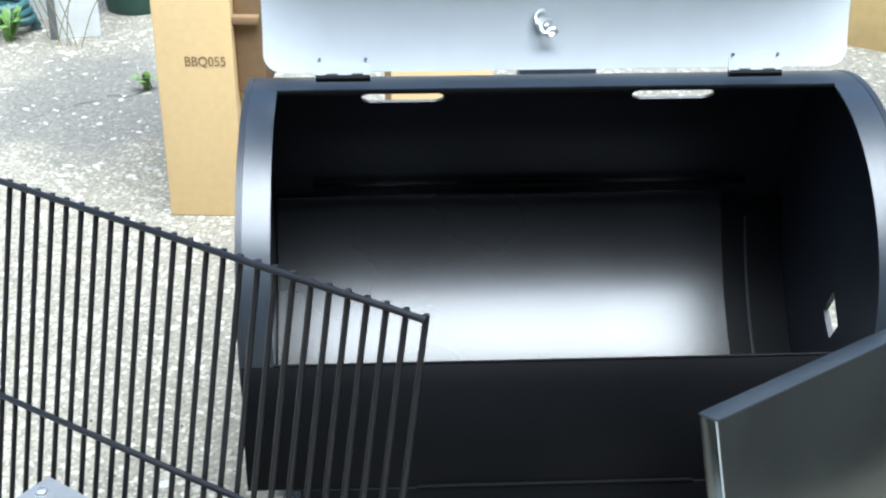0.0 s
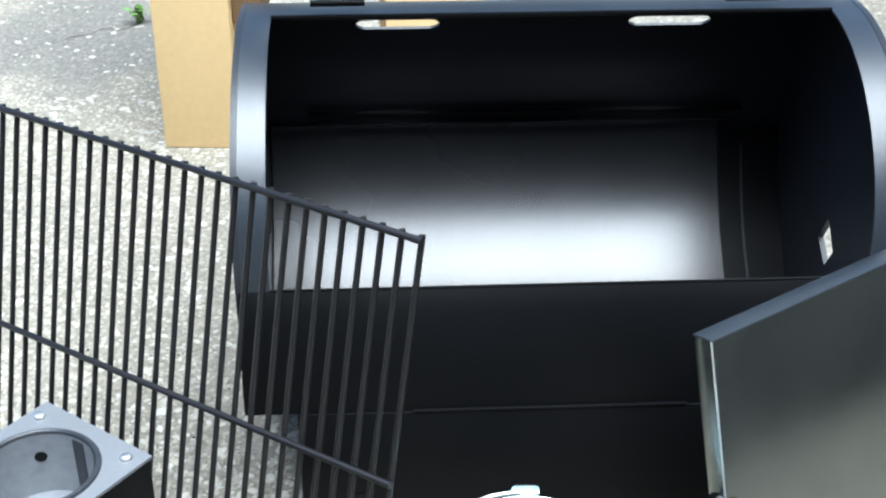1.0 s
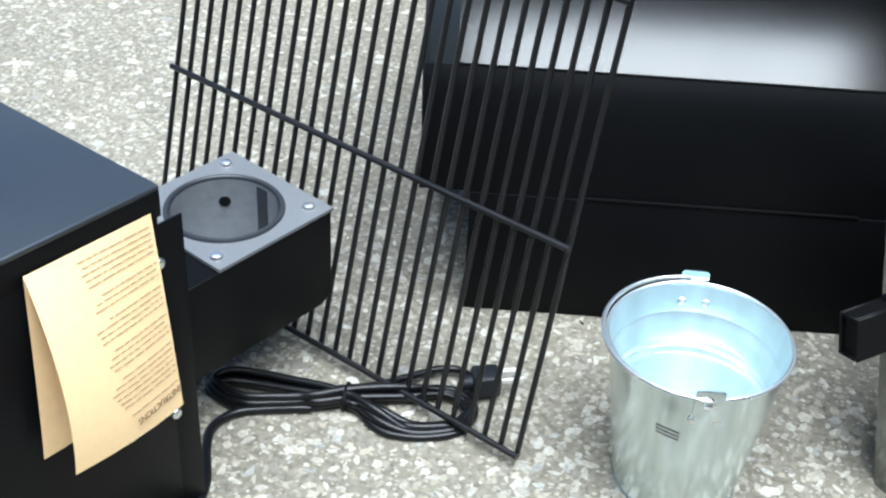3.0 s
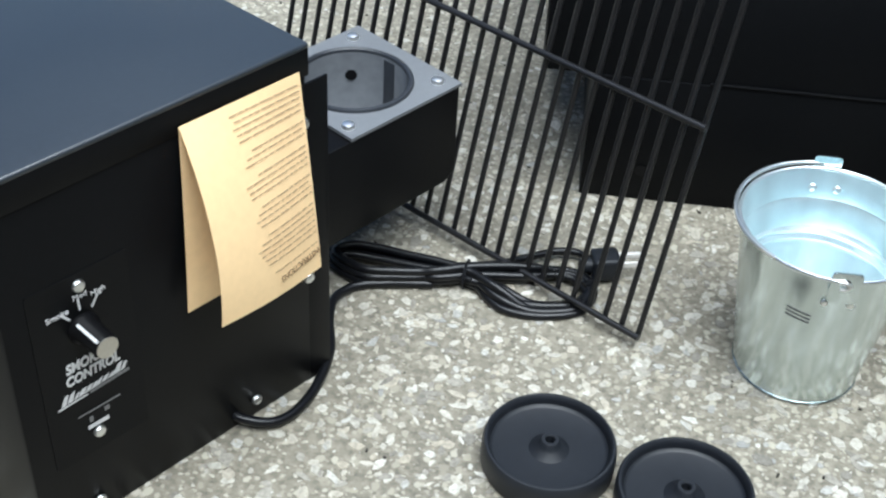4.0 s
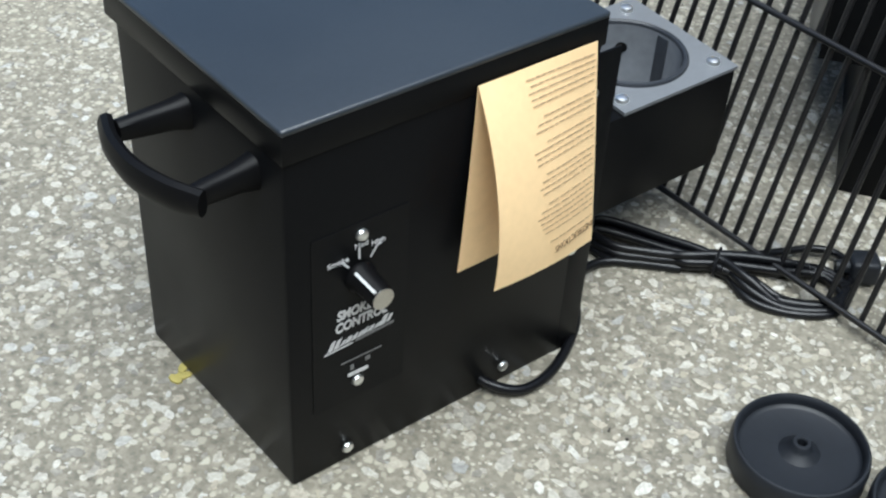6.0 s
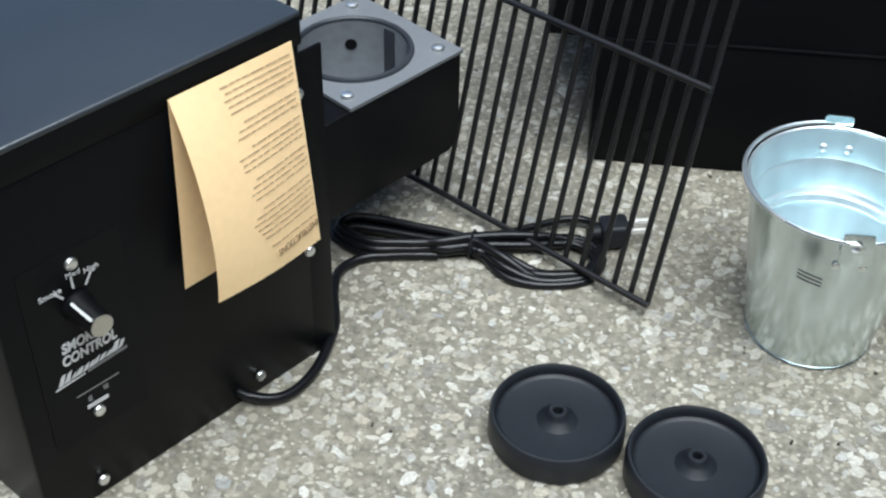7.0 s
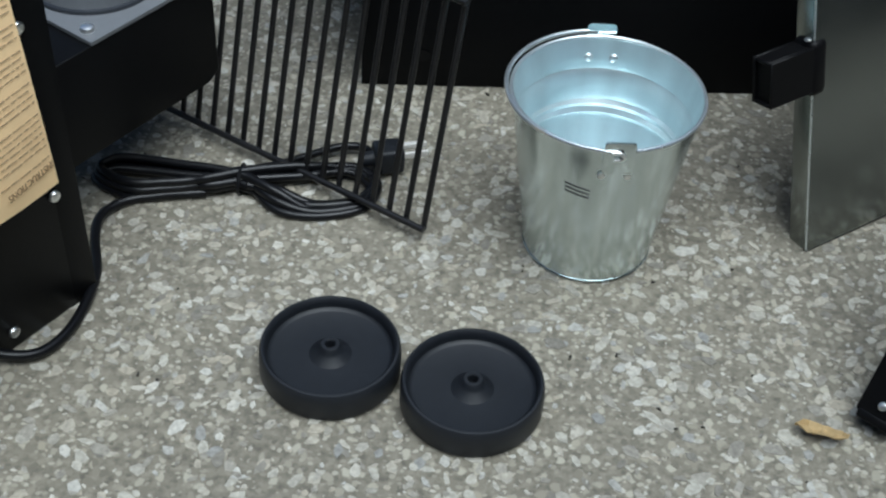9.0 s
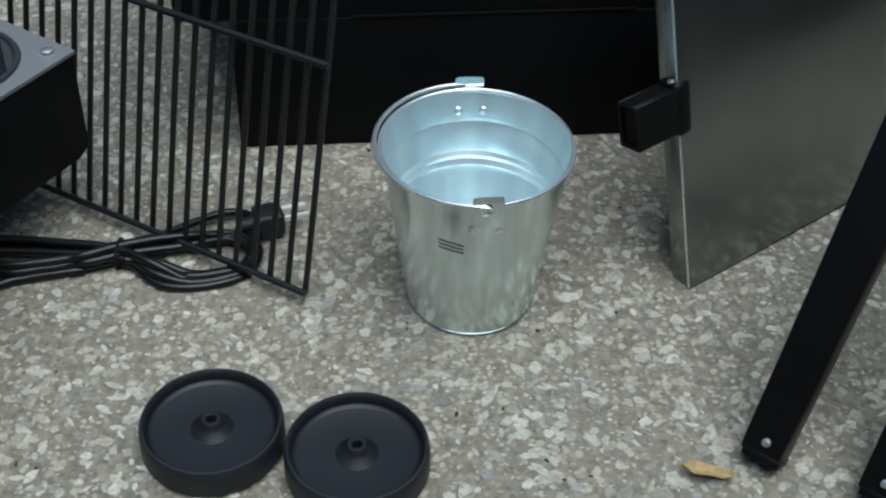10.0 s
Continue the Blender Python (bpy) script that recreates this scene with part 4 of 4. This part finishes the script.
flower = thing("fallen_petal", pose(-0.558, 0.415, 0.001), "small yellow petal on the concrete", "petal")
for k in range(3):
    part("petal", prism([(0.006 * math.cos(a) * (1 + 0.3 * k) + 0.005 * k, 0.004 * math.sin(a)) for a in [0.9 * i for i in range(7)]], 0.0, 0.002, 0.0006), YELLOW, flower, m=pose(0, 0.003 * k, 0, 0, 12, 50 * k))
leaf = thing("dry_leaf", pose(0.268, 0.508, 0.001, 0, 0, -15), "crumpled dry tan leaf on the concrete", "leaf")
rng = random.Random(6)
rows = [[(-0.019 + 0.038 * i / 8, (-0.007 + 0.014 * j / 4) * math.sin(math.pi * (0.08 + 0.84 * i / 8)), 0.002 + 0.007 * rng.random() + 0.0018 * abs(j - 2)) for j in range(5)] for i in range(9)]
part("blade", sheet(rows, 0.0005), DRY, leaf)


# a crack running from the weed across the drive
rng = random.Random(14)
TAR = mat("crack filler", (0.045, 0.045, 0.043), 0.9, grain=120, vary=0.3)
x, y = -0.600, 2.200
bm = bmesh.new()
last = None
for k in range(26):
    w = 0.0018 * (1 - k / 30) * rng.uniform(0.5, 1.4)
    pair = [bm.verts.new((x, y + w, 0.0008)), bm.verts.new((x, y - w, 0.0008))]
    if last:
        bm.faces.new([last[0], last[1], pair[1], pair[0]])
    last = pair
    x -= 0.013 * rng.uniform(0.3, 1.5)
    y += rng.uniform(-0.026, 0.010)
part("crack", bm, TAR, ground, "dark crack in the concrete", smooth=False)


# ---- embedded chips of the drive ----
PEB, PEB_ONE = pebble_mat("pale stone chips", False), pebble_mat("pale stone chip", True)


def chip(r, rng):
    """A low irregular chip: outline, bevel ring and top."""
    n = rng.randint(5, 8)
    ang = [6.283 * (k + rng.uniform(-0.3, 0.3)) / n for k in range(n)]
    sx, sy, rot, h = r * rng.uniform(0.8, 1.5), r * rng.uniform(0.45, 0.95), rng.uniform(0, 6.283), rng.uniform(0.0003, 0.0007)
    cr, sr = math.cos(rot), math.sin(rot)
    ring = []
    for a in ang:
        q = rng.uniform(0.74, 1.12)
        x, y = sx * q * math.cos(a), sy * q * math.sin(a)
        ring.append((x * cr - y * sr, x * sr + y * cr))
    vs = [(x, y, -0.0006) for x, y in ring] + [(x * 0.93, y * 0.93, h) for x, y in ring]
    fs = [(k, (k + 1) % n, n + (k + 1) % n, n + k) for k in range(n)] + [tuple(range(n, 2 * n))]
    return vs, fs


rng = random.Random(21)
forms = []
for k in range(14):
    vs, fs = chip(0.0056, rng)
    me = bpy.data.meshes.new("chip")
    me.from_pydata(vs, [], fs)
    me.materials.append(PEB_ONE)
    forms.append(me)
near = [(rng.uniform(-0.30, 0.40), rng.uniform(0.40, 0.68)) for _ in range(300)]
for k, (x, y) in enumerate(near):
    ob = new("chip", forms[k % len(forms)])
    ob.parent = ground
    s = rng.uniform(0.45, 1.25)
    ob.matrix_basis = pose(x, y, 0, 0, 0, rng.uniform(0, 360)) @ Matrix.Diagonal((s, s, 1, 1))
verts, faces = [], []
def scatter(count, x0, x1, y0, y1, r0, r1, skip=None):
    for _ in range(count):
        x, y = rng.uniform(x0, x1), rng.uniform(y0, y1)
        if math.hypot(x + 0.68, y - 2.13) < 0.26 and rng.random() < 0.75:
            continue
        vs, fs = chip(r0 + (r1 - r0) * rng.random() ** 2.2, rng)
        o = len(verts)
        verts.extend((a + x, b + y, c) for a, b, c in vs)
        faces.extend(tuple(i + o for i in f) for f in fs)
scatter(15000, -0.95, 0.75, 0.15, 1.05, 0.0013, 0.0078)
scatter(9000, -1.1, 0.9, 1.05, 2.6, 0.002, 0.009)
me = bpy.data.meshes.new("stone_chips")
me.from_pydata(verts, [], faces)
me.materials.append(PEB)
chips_ob = new("stone_chips", me)
chips_ob.parent = ground
tagged(chips_ob, "pale tan and white stone chips set in the concrete", kind="stuff")

# small dark grit lying on the drive
GRIT = mat("dark grit", (0.03, 0.027, 0.022), 0.9, grain=300, vary=0.3)
verts, faces = [], []
for _ in range(90):
    x, y, r = rng.uniform(-0.6, 0.45), rng.uniform(0.35, 1.2), rng.uniform(0.0008, 0.0024)
    vs, fs = chip(r, rng)
    o = len(verts)
    verts.extend((a + x, b + y, c + 0.0011) for a, b, c in vs)
    faces.extend(tuple(i + o for i in f) for f in fs)
me = bpy.data.meshes.new("grit")
me.from_pydata(verts, [], faces)
me.materials.append(GRIT)
grit = new("grit", me)
grit.parent = ground
tagged(grit, "tiny dark grit scattered on the concrete", kind="stuff")
